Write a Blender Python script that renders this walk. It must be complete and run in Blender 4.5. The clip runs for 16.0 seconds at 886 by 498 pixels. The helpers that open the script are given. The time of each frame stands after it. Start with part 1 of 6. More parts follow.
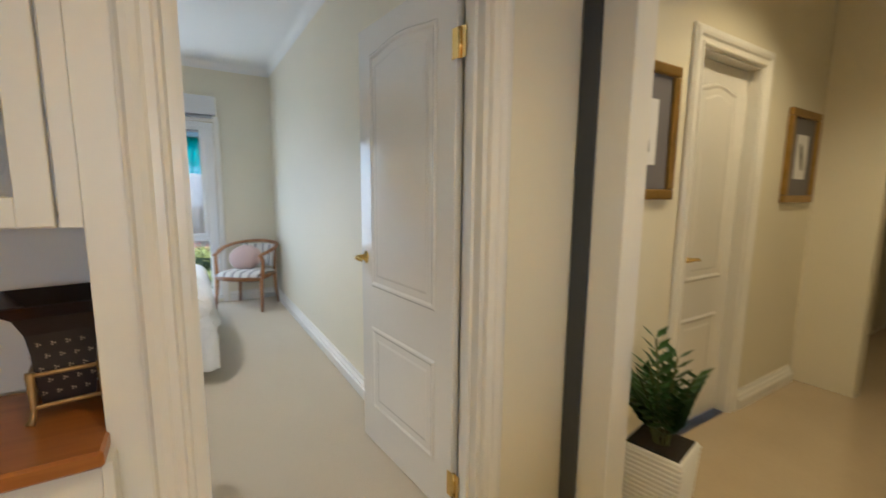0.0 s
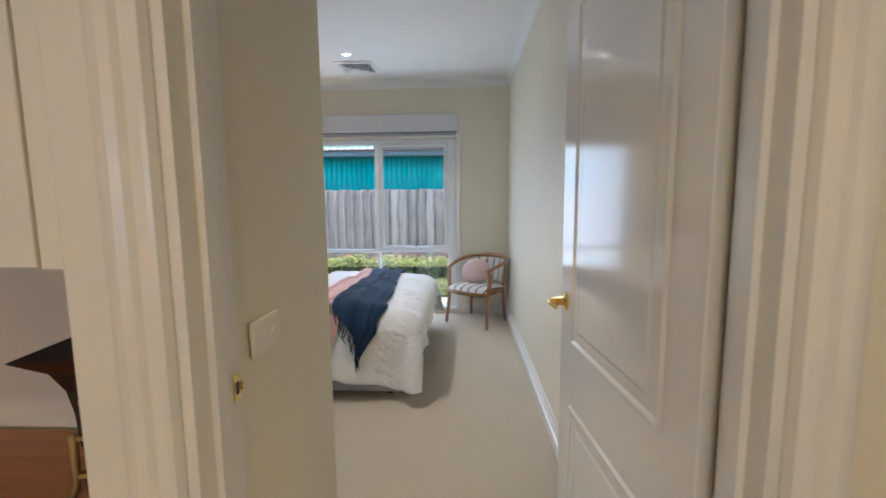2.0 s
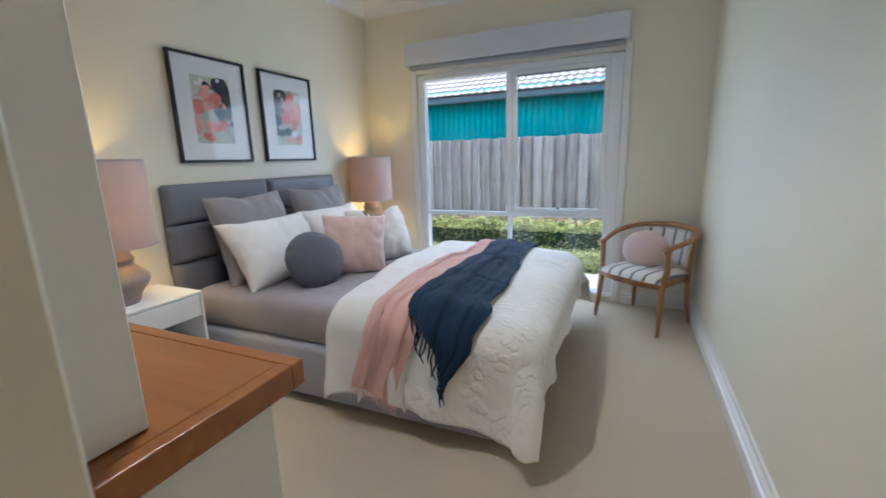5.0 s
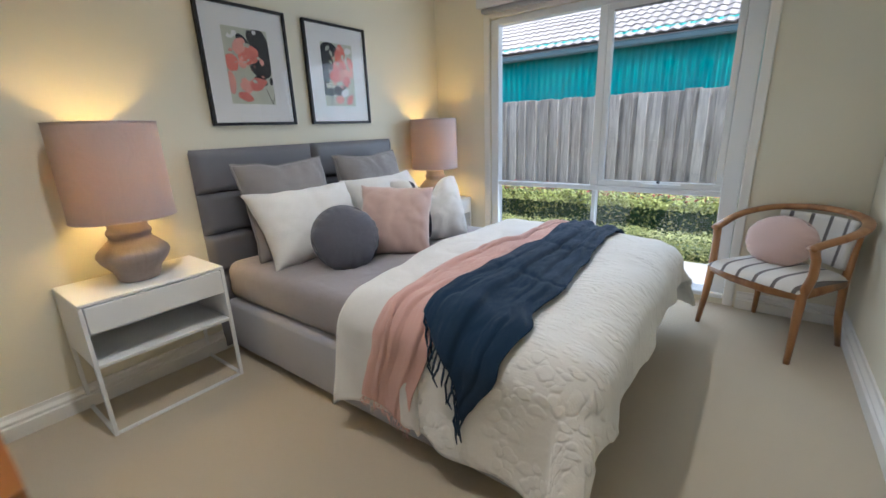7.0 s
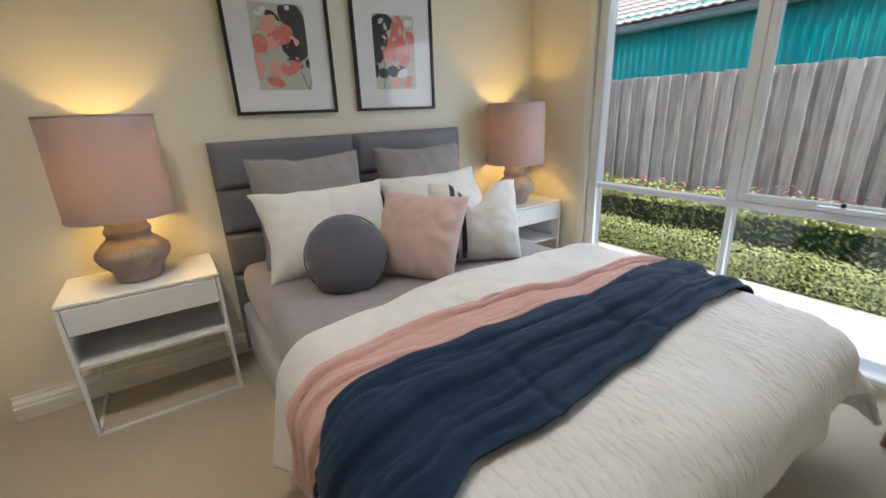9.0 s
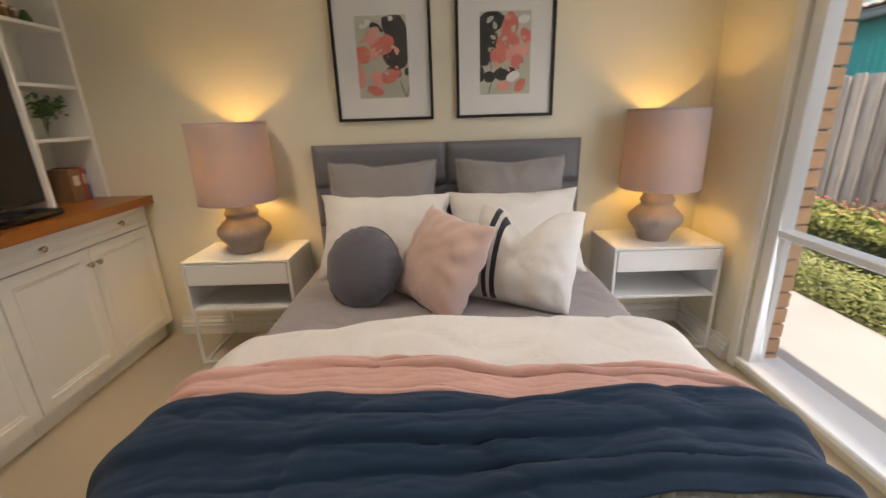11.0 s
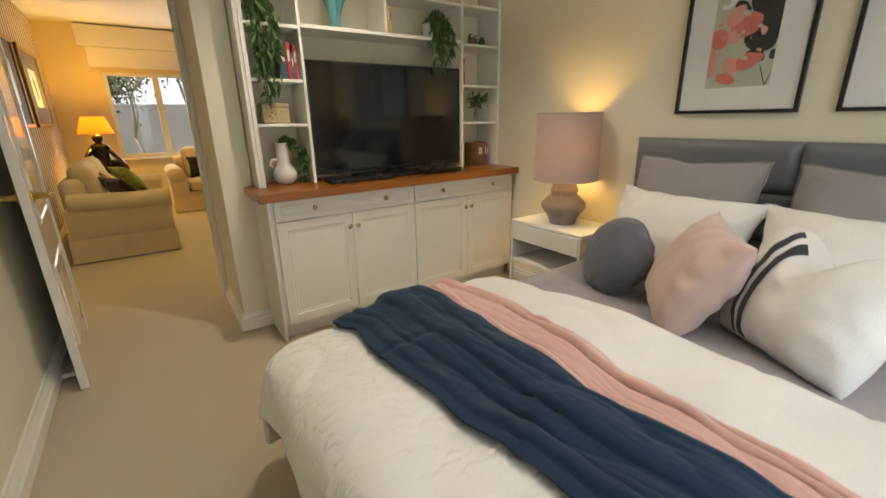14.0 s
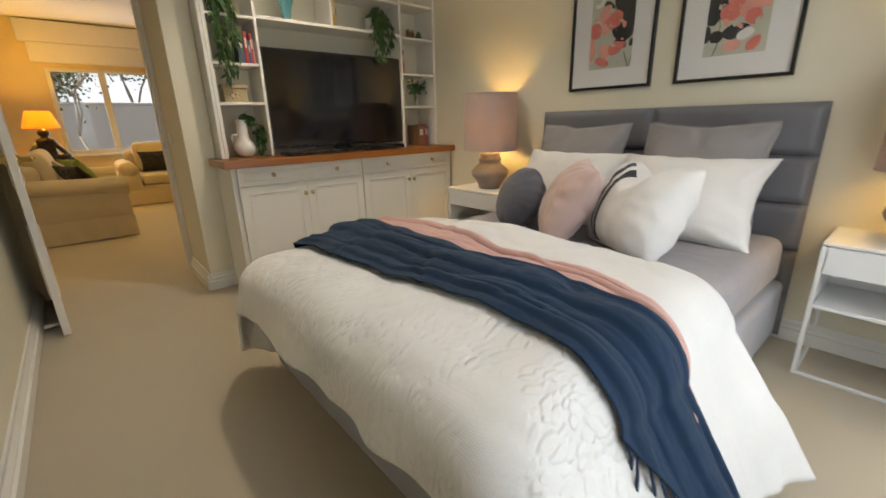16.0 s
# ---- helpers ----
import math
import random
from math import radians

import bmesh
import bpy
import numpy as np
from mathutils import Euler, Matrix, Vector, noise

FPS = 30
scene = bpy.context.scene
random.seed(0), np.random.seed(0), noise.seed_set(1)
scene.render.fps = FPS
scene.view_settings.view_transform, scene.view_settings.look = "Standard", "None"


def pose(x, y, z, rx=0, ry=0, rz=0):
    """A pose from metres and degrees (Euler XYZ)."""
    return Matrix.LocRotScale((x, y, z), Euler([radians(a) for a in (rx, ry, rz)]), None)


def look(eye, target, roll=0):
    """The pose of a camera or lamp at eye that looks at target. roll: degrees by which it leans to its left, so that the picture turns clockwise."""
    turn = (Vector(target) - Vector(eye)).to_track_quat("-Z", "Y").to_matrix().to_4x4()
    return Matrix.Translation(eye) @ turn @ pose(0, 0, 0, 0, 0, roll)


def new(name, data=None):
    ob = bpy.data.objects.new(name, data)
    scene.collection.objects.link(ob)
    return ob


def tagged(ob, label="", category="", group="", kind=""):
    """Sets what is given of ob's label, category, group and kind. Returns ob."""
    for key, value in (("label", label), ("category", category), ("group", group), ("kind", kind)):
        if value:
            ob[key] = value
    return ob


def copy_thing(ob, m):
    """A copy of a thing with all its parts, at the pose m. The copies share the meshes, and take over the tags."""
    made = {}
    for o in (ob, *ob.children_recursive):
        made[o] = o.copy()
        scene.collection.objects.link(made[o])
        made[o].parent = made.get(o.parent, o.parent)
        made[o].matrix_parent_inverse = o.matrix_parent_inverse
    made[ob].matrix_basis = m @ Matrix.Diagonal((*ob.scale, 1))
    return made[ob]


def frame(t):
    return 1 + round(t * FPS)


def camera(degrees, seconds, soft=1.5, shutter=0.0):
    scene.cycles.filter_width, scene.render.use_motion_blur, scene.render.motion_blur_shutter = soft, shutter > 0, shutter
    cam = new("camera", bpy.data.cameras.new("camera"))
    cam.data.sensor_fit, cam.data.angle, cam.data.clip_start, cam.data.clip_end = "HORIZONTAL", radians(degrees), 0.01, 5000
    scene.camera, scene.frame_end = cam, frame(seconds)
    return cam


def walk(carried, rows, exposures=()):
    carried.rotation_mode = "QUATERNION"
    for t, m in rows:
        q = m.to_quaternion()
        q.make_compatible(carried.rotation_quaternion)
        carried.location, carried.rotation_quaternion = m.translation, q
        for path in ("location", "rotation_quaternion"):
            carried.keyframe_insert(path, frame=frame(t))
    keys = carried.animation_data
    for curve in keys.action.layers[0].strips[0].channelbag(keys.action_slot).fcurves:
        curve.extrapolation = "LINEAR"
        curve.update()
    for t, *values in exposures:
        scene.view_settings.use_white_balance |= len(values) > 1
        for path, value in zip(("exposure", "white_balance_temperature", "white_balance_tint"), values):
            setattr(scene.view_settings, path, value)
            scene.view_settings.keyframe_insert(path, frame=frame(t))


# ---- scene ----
cam = camera(93.7, 16.0, shutter=0.5)
PATH = [
    (0, (-0.003, 0.062, 1.293), (1.037, 1.749, 1.021), 0.6),
    (0.5, (0.125, 0.128, 1.322), (0.848, 1.977, 1.078), 0.3),
    (1, (0.219, 0.236, 1.319), (0.669, 2.172, 1.1), -0.2),
    (1.5, (0.286, 0.433, 1.317), (0.497, 2.413, 1.125), -1.0),
    (2, (0.398, 0.591, 1.307), (0.294, 2.575, 1.083), -0.5),
    (2.5, (0.485, 0.756, 1.296), (0.161, 2.709, 1.011), -0.4),
    (3, (0.44, 0.96, 1.283), (0.081, 2.903, 0.974), -1.5),
    (3.5, (0.401, 1.16, 1.265), (-0.029, 3.091, 0.969), -1.6),
    (4, (0.391, 1.328, 1.283), (-0.125, 3.241, 1.007), -1.4),
    (4.5, (0.378, 1.524, 1.26), (-0.218, 3.401, 0.914), -1.0),
    (5, (0.371, 1.704, 1.248), (-0.423, 3.49, 0.827), -1.7),
    (5.2, (0.384, 1.758, 1.251), (-0.504, 3.496, 0.815), -2.0),
    (7.3, (0.355, 2.346, 1.212), (-0.836, 3.837, 0.612), -1.9),
    (7.5, (0.338, 2.435, 1.211), (-0.882, 3.887, 0.577), -1.7),
    (8, (0.343, 2.621, 1.236), (-1.016, 3.918, 0.552), -1.5),
    (10.3, (0.329, 3.607, 1.263), (-1.528, 4.143, 0.752), -2.1),
    (10.5, (0.335, 3.703, 1.268), (-1.555, 4.092, 0.741), -2.0),
    (11, (0.358, 3.94, 1.29), (-1.546, 3.925, 0.678), -1.9),
    (11.5, (0.292, 4.091, 1.272), (-1.603, 3.905, 0.66), -1.3),
    (12, (0.216, 4.254, 1.297), (-1.653, 3.885, 0.687), -1.8),
    (12.5, (0.25, 4.366, 1.364), (-1.335, 3.305, 0.762), 0.2),
    (13, (0.309, 4.461, 1.393), (-0.954, 3.031, 0.79), -1.7),
    (13.5, (0.345, 4.488, 1.387), (-0.855, 3.021, 0.747), -1.1),
    (14, (0.3, 4.554, 1.276), (-0.792, 2.991, 0.672), -1.0),
    (14.5, (0.286, 4.599, 1.122), (-0.834, 3.044, 0.55), -0.8),
    (15, (0.344, 4.721, 1.08), (-0.801, 3.189, 0.494), -0.2),
    (15.5, (0.467, 4.907, 1.109), (-0.737, 3.404, 0.571), -0.4),
    (16, (0.518, 5.034, 1.108), (-0.726, 3.582, 0.519), -1.4),
]
EXPOSURES = [(0.0, 0.82, 5350, 9), (1.5, 0.76, 5400, 12), (2.0, 0.60, 5400, 13), (2.5, 0.63, 5400, 12), (3.0, 0.72, 5300, 9), (4.0, 0.58, 5100, 10), (5.0, 0.42, 5250, 11), (8.0, 0.34, 5750, 10), (10.5, 0.08, 6950, 13), (11.0, 0.14, 7300, 18), (12.0, 0.18, 7400, 18), (12.5, 0.27, 7400, 16), (13.5, 0.31, 7300, 11), (14.5, 0.32, 7050, 9), (16.0, 0.15, 7000, 11)]
walk(cam, [(t, look(eye, target, roll)) for t, eye, target, roll in PATH], EXPOSURES)

# ---- light ----
world = bpy.data.worlds.new("sky")
scene.world = world
world.use_nodes = True
_wn = world.node_tree
_sky = _wn.nodes.new("ShaderNodeTexSky")
_sky.sky_type, _sky.sun_disc = "NISHITA", False
SUN = Vector((0.62, -0.08, 0.78)).normalized()
_sky.sun_elevation = math.asin(SUN.z)
_sky.sun_rotation = math.atan2(SUN.x, SUN.y)
_wn.links.new(_sky.outputs[0], _wn.nodes["Background"].inputs[0])
_wn.nodes["Background"].inputs[1].default_value = 0.15


def lamp(name, kind, m, watts, colour, **more):
    data = bpy.data.lights.new(name, kind)
    data.energy, data.color = watts, colour
    for key, value in more.items():
        if key == "size":
            data.size = value
        elif key == "size_y":
            data.shape, data.size_y = "RECTANGLE", value
        elif key == "radius":
            data.shadow_soft_size = value
        elif key == "angle":
            data.angle = value
        elif key == "spot":
            data.spot_size, data.spot_blend = value, 0.6
    ob = new(name, data)
    ob.matrix_world = m
    return ob


WARM, SOFT, DAY = (1.0, 0.62, 0.15), (1.0, 0.91, 0.78), (0.80, 0.90, 1.0)
lamp("sun", "SUN", look(SUN * 20, (0, 0, 0)), 5.0, (1.0, 0.95, 0.86), angle=radians(0.53))
lamp("window_daylight", "AREA", look((-0.60, 5.415, 1.02), (-0.60, 4.0, 0.92)), 14, DAY, size=1.66, size_y=1.80)
lamp("window_skylight", "AREA", look((-0.60, 7.40, 2.95), (-0.60, 4.0, 1.0)), 42, DAY, size=3.0, size_y=1.0)
lamp("living_window_daylight", "AREA", look((-0.35, -3.86, 1.38), (-0.35, 0, 1.2)), 16, DAY, size=1.6, size_y=1.2)
# The second one, towards the door, is an unseen fill for the darker end.
DOWNLIGHTS = ((-0.673, 4.505), (-0.673, 2.75))
for (_x, _y), _w in zip(DOWNLIGHTS, (17, 62)):
    lamp("bedroom_downlight_and_fill", "SPOT", look((_x, _y, 2.64), (_x, _y, 0)), _w, SOFT, radius=0.04, spot=radians(116))
# Warm ceiling spots without fittings, added to light the hallway and living room.
for _x, _y, _w in ((0.35, -0.1, 31), (-1.5, -1.2, 34), (0.2, -2.4, 28), (2.3, 0.4, 35), (-1.2, -2.6, 26)):
    lamp("hall_warm_fill", "SPOT", look((_x, _y, 2.64), (_x, _y, 0)), _w, (1.0, 0.62, 0.12) if _y < -1 else (1.0, 0.73, 0.37), radius=0.04, spot=radians(130))


# ---- materials ----
def material(name, colour, rough=0.6, metal=0.0, spread=0.10, scale=6.0, fine=80.0, bump=0.05, dist=0.004, coat=0.0, spec=0.5, space="Object", by_piece=0.0, sheen=0.0):
    """A surface with slow and fine variation of its colour, roughness and relief."""
    m = bpy.data.materials.new(name)
    m.use_nodes = True
    t = m.node_tree
    b = t.nodes["Principled BSDF"]
    n, l = t.nodes.new, t.links.new
    co = n("ShaderNodeTexCoord").outputs["Object"]
    big, small = n("ShaderNodeTexNoise"), n("ShaderNodeTexNoise")
    big.inputs["Scale"].default_value, small.inputs["Scale"].default_value = scale, fine
    big.inputs["Detail"].default_value, small.inputs["Detail"].default_value = 4, 3
    l(co, big.inputs["Vector"]), l(co, small.inputs["Vector"])
    mix = n("ShaderNodeMath")
    mix.operation = "MULTIPLY_ADD"
    l(small.outputs["Fac"], mix.inputs[0])
    mix.inputs[1].default_value = 0.45
    l(big.outputs["Fac"], mix.inputs[2])
    last = mix.outputs[0]
    if by_piece:
        info = n("ShaderNodeObjectInfo")
        add = n("ShaderNodeMath")
        add.operation = "MULTIPLY_ADD"
        l(info.outputs["Random"], add.inputs[0])
        add.inputs[1].default_value = by_piece
        l(last, add.inputs[2])
        last = add.outputs[0]
    ramp = n("ShaderNodeMapRange")
    ramp.inputs[1].default_value, ramp.inputs[2].default_value = 0.35, 1.1 + by_piece
    ramp.inputs[3].default_value, ramp.inputs[4].default_value = 1 - spread, 1 + spread
    l(last, ramp.inputs[0])
    scaled = n("ShaderNodeVectorMath")
    scaled.operation = "SCALE"
    scaled.inputs[0].default_value = colour
    l(ramp.outputs[0], scaled.inputs["Scale"])
    l(scaled.outputs[0], b.inputs["Base Color"])
    rr = n("ShaderNodeMapRange")
    rr.inputs[3].default_value, rr.inputs[4].default_value = max(rough - 0.07, 0.02), min(rough + 0.07, 1)
    l(big.outputs["Fac"], rr.inputs[0])
    l(rr.outputs[0], b.inputs["Roughness"])
    b.inputs["Metallic"].default_value = metal
    b.inputs["Coat Weight"].default_value = coat
    b.inputs["Coat Roughness"].default_value = 0.08
    b.inputs["Specular IOR Level"].default_value = spec
    b.inputs["Sheen Weight"].default_value = sheen
    if bump:
        bp = n("ShaderNodeBump")
        bp.inputs["Strength"].default_value, bp.inputs["Distance"].default_value = bump, dist
        l(small.outputs["Fac"], bp.inputs["Height"])
        l(bp.outputs[0], b.inputs["Normal"])
    return m


def nodes_of(m):
    t = m.node_tree
    return t, t.nodes.new, t.links.new, t.nodes["Principled BSDF"]


def woven(name, colour, threads=420.0, bump=0.35, rough=0.9, spread=0.08, sheen=0.3, crease=9.0, deep=0.22):
    """A woven cloth: crossed threads, soft creases, slightly uneven dye."""
    m = material(name, colour, rough, 0, spread, 5.0, 160.0, 0, sheen=sheen, spec=0.2)
    t, n, l, b = nodes_of(m)
    co = n("ShaderNodeTexCoord").outputs["Object"]
    tot = None
    for direction in ("X", "Y", "Z"):
        w = n("ShaderNodeTexWave")
        w.bands_direction = direction
        w.inputs["Scale"].default_value, w.inputs["Distortion"].default_value = threads / 6.28, 0.6
        l(co, w.inputs["Vector"])
        if tot is None:
            tot = w.outputs["Fac"]
        else:
            a = n("ShaderNodeMath")
            l(tot, a.inputs[0]), l(w.outputs["Fac"], a.inputs[1])
            tot = a.outputs[0]
    c = n("ShaderNodeTexNoise")
    c.inputs["Scale"].default_value, c.inputs["Detail"].default_value, c.inputs["Distortion"].default_value = crease, 5, 1.4
    l(co, c.inputs["Vector"])
    b1, b2 = n("ShaderNodeBump"), n("ShaderNodeBump")
    b1.inputs["Strength"].default_value, b1.inputs["Distance"].default_value = bump, 0.0012
    b2.inputs["Strength"].default_value, b2.inputs["Distance"].default_value = deep, 0.02
    l(tot, b1.inputs["Height"]), l(c.outputs["Fac"], b2.inputs["Height"])
    l(b2.outputs[0], b1.inputs["Normal"]), l(b1.outputs[0], b.inputs["Normal"])
    return m


def timber(name, dark, light, grain=(1.2, 16, 16), rough=0.4, coat=0.3, bump=0.1, by_piece=0.0):
    m = material(name, light, rough, 0, 0.1, 3, 60, 0, coat=coat)
    t, n, l, b = nodes_of(m)
    co = n("ShaderNodeTexCoord").outputs["Object"]
    mp = n("ShaderNodeMapping")
    mp.inputs["Scale"].default_value = grain
    l(co, mp.inputs["Vector"])
    if by_piece:
        info, add = n("ShaderNodeObjectInfo"), n("ShaderNodeVectorMath")
        add.operation = "MULTIPLY_ADD"
        add.inputs[0].default_value = (31, 17, 23)
        l(info.outputs["Random"], add.inputs[1]), l(co, add.inputs[2])
        l(add.outputs[0], mp.inputs["Vector"])
    w = n("ShaderNodeTexNoise")
    w.inputs["Scale"].default_value, w.inputs["Detail"].default_value, w.inputs["Distortion"].default_value = 3.0, 8, 0.8
    l(mp.outputs[0], w.inputs["Vector"])
    ramp = n("ShaderNodeValToRGB")
    ramp.color_ramp.elements[0].position, ramp.color_ramp.elements[1].position = 0.3, 0.72
    ramp.color_ramp.elements[0].color, ramp.color_ramp.elements[1].color = (*dark, 1), (*light, 1)
    fac = w.outputs["Fac"]
    if by_piece:
        sh = n("ShaderNodeMath")
        sh.operation = "MULTIPLY_ADD"
        l(info.outputs["Random"], sh.inputs[0])
        sh.inputs[1].default_value = by_piece
        l(fac, sh.inputs[2])
        sub = n("ShaderNodeMath")
        sub.operation = "SUBTRACT"
        l(sh.outputs[0], sub.inputs[0])
        sub.inputs[1].default_value = by_piece / 2
        fac = sub.outputs[0]
    l(fac, ramp.inputs[0])
    l(ramp.outputs[0], b.inputs["Base Color"])
    bp = n("ShaderNodeBump")
    bp.inputs["Strength"].default_value, bp.inputs["Distance"].default_value = bump, 0.003
    l(w.outputs["Fac"], bp.inputs["Height"])
    l(bp.outputs[0], b.inputs["Normal"])
    return m


def glazing(name, tint=(1, 1, 1), gloss=0.0):
    m = bpy.data.materials.new(name)
    m.use_nodes = True
    t = m.node_tree
    n, l = t.nodes.new, t.links.new
    clear, shiny, mix, fr, pw, sc = n("ShaderNodeBsdfTransparent"), n("ShaderNodeBsdfGlossy"), n("ShaderNodeMixShader"), n("ShaderNodeLayerWeight"), n("ShaderNodeMath"), n("ShaderNodeMath")
    clear.inputs[0].default_value = (*tint, 1)
    shiny.inputs["Roughness"].default_value = gloss
    fr.inputs[0].default_value = 0.5
    pw.operation, sc.operation = "POWER", "MULTIPLY_ADD"
    pw.inputs[1].default_value, sc.inputs[1].default_value, sc.inputs[2].default_value = 5.0, 0.55, 0.035
    l(fr.outputs["Facing"], pw.inputs[0]), l(pw.outputs[0], sc.inputs[0])
    l(sc.outputs[0], mix.inputs[0]), l(clear.outputs[0], mix.inputs[1]), l(shiny.outputs[0], mix.inputs[2])
    l(mix.outputs[0], t.nodes["Material Output"].inputs[0])
    return m


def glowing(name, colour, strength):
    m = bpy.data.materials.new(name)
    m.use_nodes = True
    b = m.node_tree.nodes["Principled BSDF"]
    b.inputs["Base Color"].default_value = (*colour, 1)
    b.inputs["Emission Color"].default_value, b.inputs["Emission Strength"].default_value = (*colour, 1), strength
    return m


def see_through_cloth(name, colour, through_colour, amount):
    m = woven(name, colour, 500, 0.2)
    t, n, l, b = nodes_of(m)
    tr, mix = n("ShaderNodeBsdfTranslucent"), n("ShaderNodeMixShader")
    tr.inputs[0].default_value = (*through_colour, 1)
    mix.inputs[0].default_value = amount
    l(b.outputs[0], mix.inputs[1]), l(tr.outputs[0], mix.inputs[2])
    l(mix.outputs[0], t.nodes["Material Output"].inputs[0])
    return m


GOLDPAINT = material("golden_cream_wall_paint", (0.74, 0.62, 0.38), 0.55, 0, 0.025, 1.2, 140, 0.06, 0.002)
PAINT = material("cream_wall_paint", (0.77, 0.72, 0.575), 0.55, 0, 0.025, 1.2, 140, 0.06, 0.002)
CEIL = material("white_ceiling_paint", (0.82, 0.82, 0.80), 0.8, 0, 0.02, 1.0, 140, 0.05, 0.002)
GLOSS = material("white_gloss_trim", (0.80, 0.78, 0.73), 0.34, 0, 0.02, 1.5, 60, 0.03, 0.001, coat=0.12)
DOORPAINT = material("white_gloss_door", (0.80, 0.78, 0.74), 0.13, 0, 0.02, 1.5, 40, 0.03, 0.001, coat=0.6)
CABINET = material("cream_cabinet_lacquer", (0.82, 0.80, 0.74), 0.38, 0, 0.02, 1.6, 60, 0.03, 0.001)
METALWHITE = material("white_powder_coat", (0.80, 0.80, 0.79), 0.42, 0, 0.02, 2.0, 200, 0.05, 0.001)
GREYSTRIP = material("dark_grey_slot", (0.055, 0.06, 0.07), 0.6, 0, 0.1)
BRASS = material("polished_brass", (0.78, 0.56, 0.20), 0.16, 1.0, 0.08, 20, 90, 0.02, 0.001)
NICKEL = material("brushed_brass_knob", (0.62, 0.52, 0.34), 0.25, 1.0, 0.06, 30, 120, 0.02, 0.001)
SWITCH = material("cream_plastic", (0.82, 0.79, 0.70), 0.35, 0, 0.02, 8, 60, 0.0)
SHUTTER = material("grey_blind_box", (0.66, 0.66, 0.68), 0.7, 0, 0.03, 2, 120, 0.1, 0.001)
SHUTTERDARK = material("grey_blind_rail", (0.30, 0.31, 0.33), 0.5, 0, 0.05)
ALU = material("white_window_aluminium", (0.80, 0.81, 0.81), 0.35, 0, 0.02, 3, 80, 0.0)
BLACK = material("black_plastic", (0.012, 0.012, 0.013), 0.28, 0, 0.1, 20, 120, 0.02, 0.001)
SCREEN = material("tv_screen", (0.006, 0.006, 0.007), 0.09, 0, 0.05, 2, 10, 0.0, coat=0.3)
FRAMEBLACK = material("black_frame_wood", (0.012, 0.011, 0.011), 0.35, 0, 0.2, 14, 120, 0.05, 0.001)
MAT = material("white_mat_board", (0.80, 0.79, 0.78), 0.85, 0, 0.015, 4, 200, 0.05, 0.0006)
LEATHER = material("grey_leatherette", (0.165, 0.165, 0.185), 0.42, 0, 0.06, 5, 420, 0.25, 0.0012, sheen=0.1)
BASEGREY = woven("grey_bed_base_fabric", (0.36, 0.36, 0.40), 600, 0.3, crease=3)
SHEET = woven("mauve_grey_sheet", (0.32, 0.29, 0.295), 700, 0.15, crease=6, deep=0.38)
GREYLINEN = woven("grey_quilted_cotton", (0.26, 0.242, 0.243), 500, 0.35, crease=16)
WHITELINEN = woven("white_linen", (0.76, 0.74, 0.71), 480, 0.35, crease=9, deep=0.2)
PINKVELVET = woven("blush_pink_cotton", (0.60, 0.43, 0.38), 600, 0.2, crease=6, sheen=0.5, deep=0.05)
DARKGREY = woven("charcoal_grey_cotton", (0.115, 0.115, 0.14), 600, 0.3, crease=14)
NAVY = woven("navy_linen", (0.015, 0.036, 0.074), 1400, 0.3, crease=22, sheen=0.08, deep=0.12)
PINKTHROW = woven("blush_linen_throw", (0.67, 0.405, 0.35), 1400, 0.3, crease=22, deep=0.14)
STRIPEDARK = woven("dark_stripe_ribbon", (0.03, 0.033, 0.045), 500, 0.3)
CERAMIC = material("grey_brown_ceramic", (0.36, 0.29, 0.255), 0.75, 0, 0.16, 14, 160, 0.35, 0.004)
SHADE = see_through_cloth("mauve_lamp_shade", (0.46, 0.41, 0.42), (0.60, 0.475, 0.385), 0.28)
SHADEYELLOW = see_through_cloth("yellow_lamp_shade", (0.75, 0.55, 0.25), (0.95, 0.62, 0.18), 0.6)
BULB = glowing("warm_bulb", (1.0, 0.62, 0.28), 14)
DOWNLIGHT = glowing("downlight_lens", (1.0, 0.93, 0.82), 9)
GLASS = glazing("clear_glass")
COUNTER = timber("orange_brown_timber", (0.27, 0.085, 0.014), (0.38, 0.135, 0.022), (0.8, 9, 9), 0.32, 0.2, 0.04)
CHAIRWOOD = timber("honey_timber", (0.24, 0.095, 0.03), (0.42, 0.20, 0.07), (5, 5, 1.2), 0.35, 0.3)
LEAF = material("plant_leaf", (0.045, 0.11, 0.022), 0.5, 0, 0.35, 30, 90, 0.1, 0.002)
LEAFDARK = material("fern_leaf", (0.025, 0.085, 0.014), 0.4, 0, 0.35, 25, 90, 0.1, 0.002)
STEM = material("green_stem", (0.10, 0.12, 0.04), 0.6, 0, 0.2)
POTWHITE = material("white_glazed_pot", (0.78, 0.77, 0.74), 0.3, 0, 0.03, 10, 100, 0.05, 0.001)
TEAL = material("teal_glazed_vase", (0.11, 0.34, 0.36), 0.2, 0, 0.12, 12, 60, 0.05, 0.001, coat=0.4)
BOOKRED, BOOKBLUE = material("red_book", (0.42, 0.05, 0.045), 0.55), material("blue_book", (0.045, 0.12, 0.26), 0.55)
BOOKDARK, BOOKYELLOW = material("slate_book", (0.06, 0.08, 0.11), 0.55), material("yellow_book", (0.62, 0.40, 0.06), 0.55)
BOOKCREAM, PAGES = material("cream_book", (0.55, 0.47, 0.36), 0.6), material("book_pages", (0.70, 0.64, 0.52), 0.8, 0, 0.1, 60, 300)
STONEBOX = material("carved_stone_box", (0.46, 0.36, 0.21), 0.7, 0, 0.25, 26, 140, 0.5, 0.004)
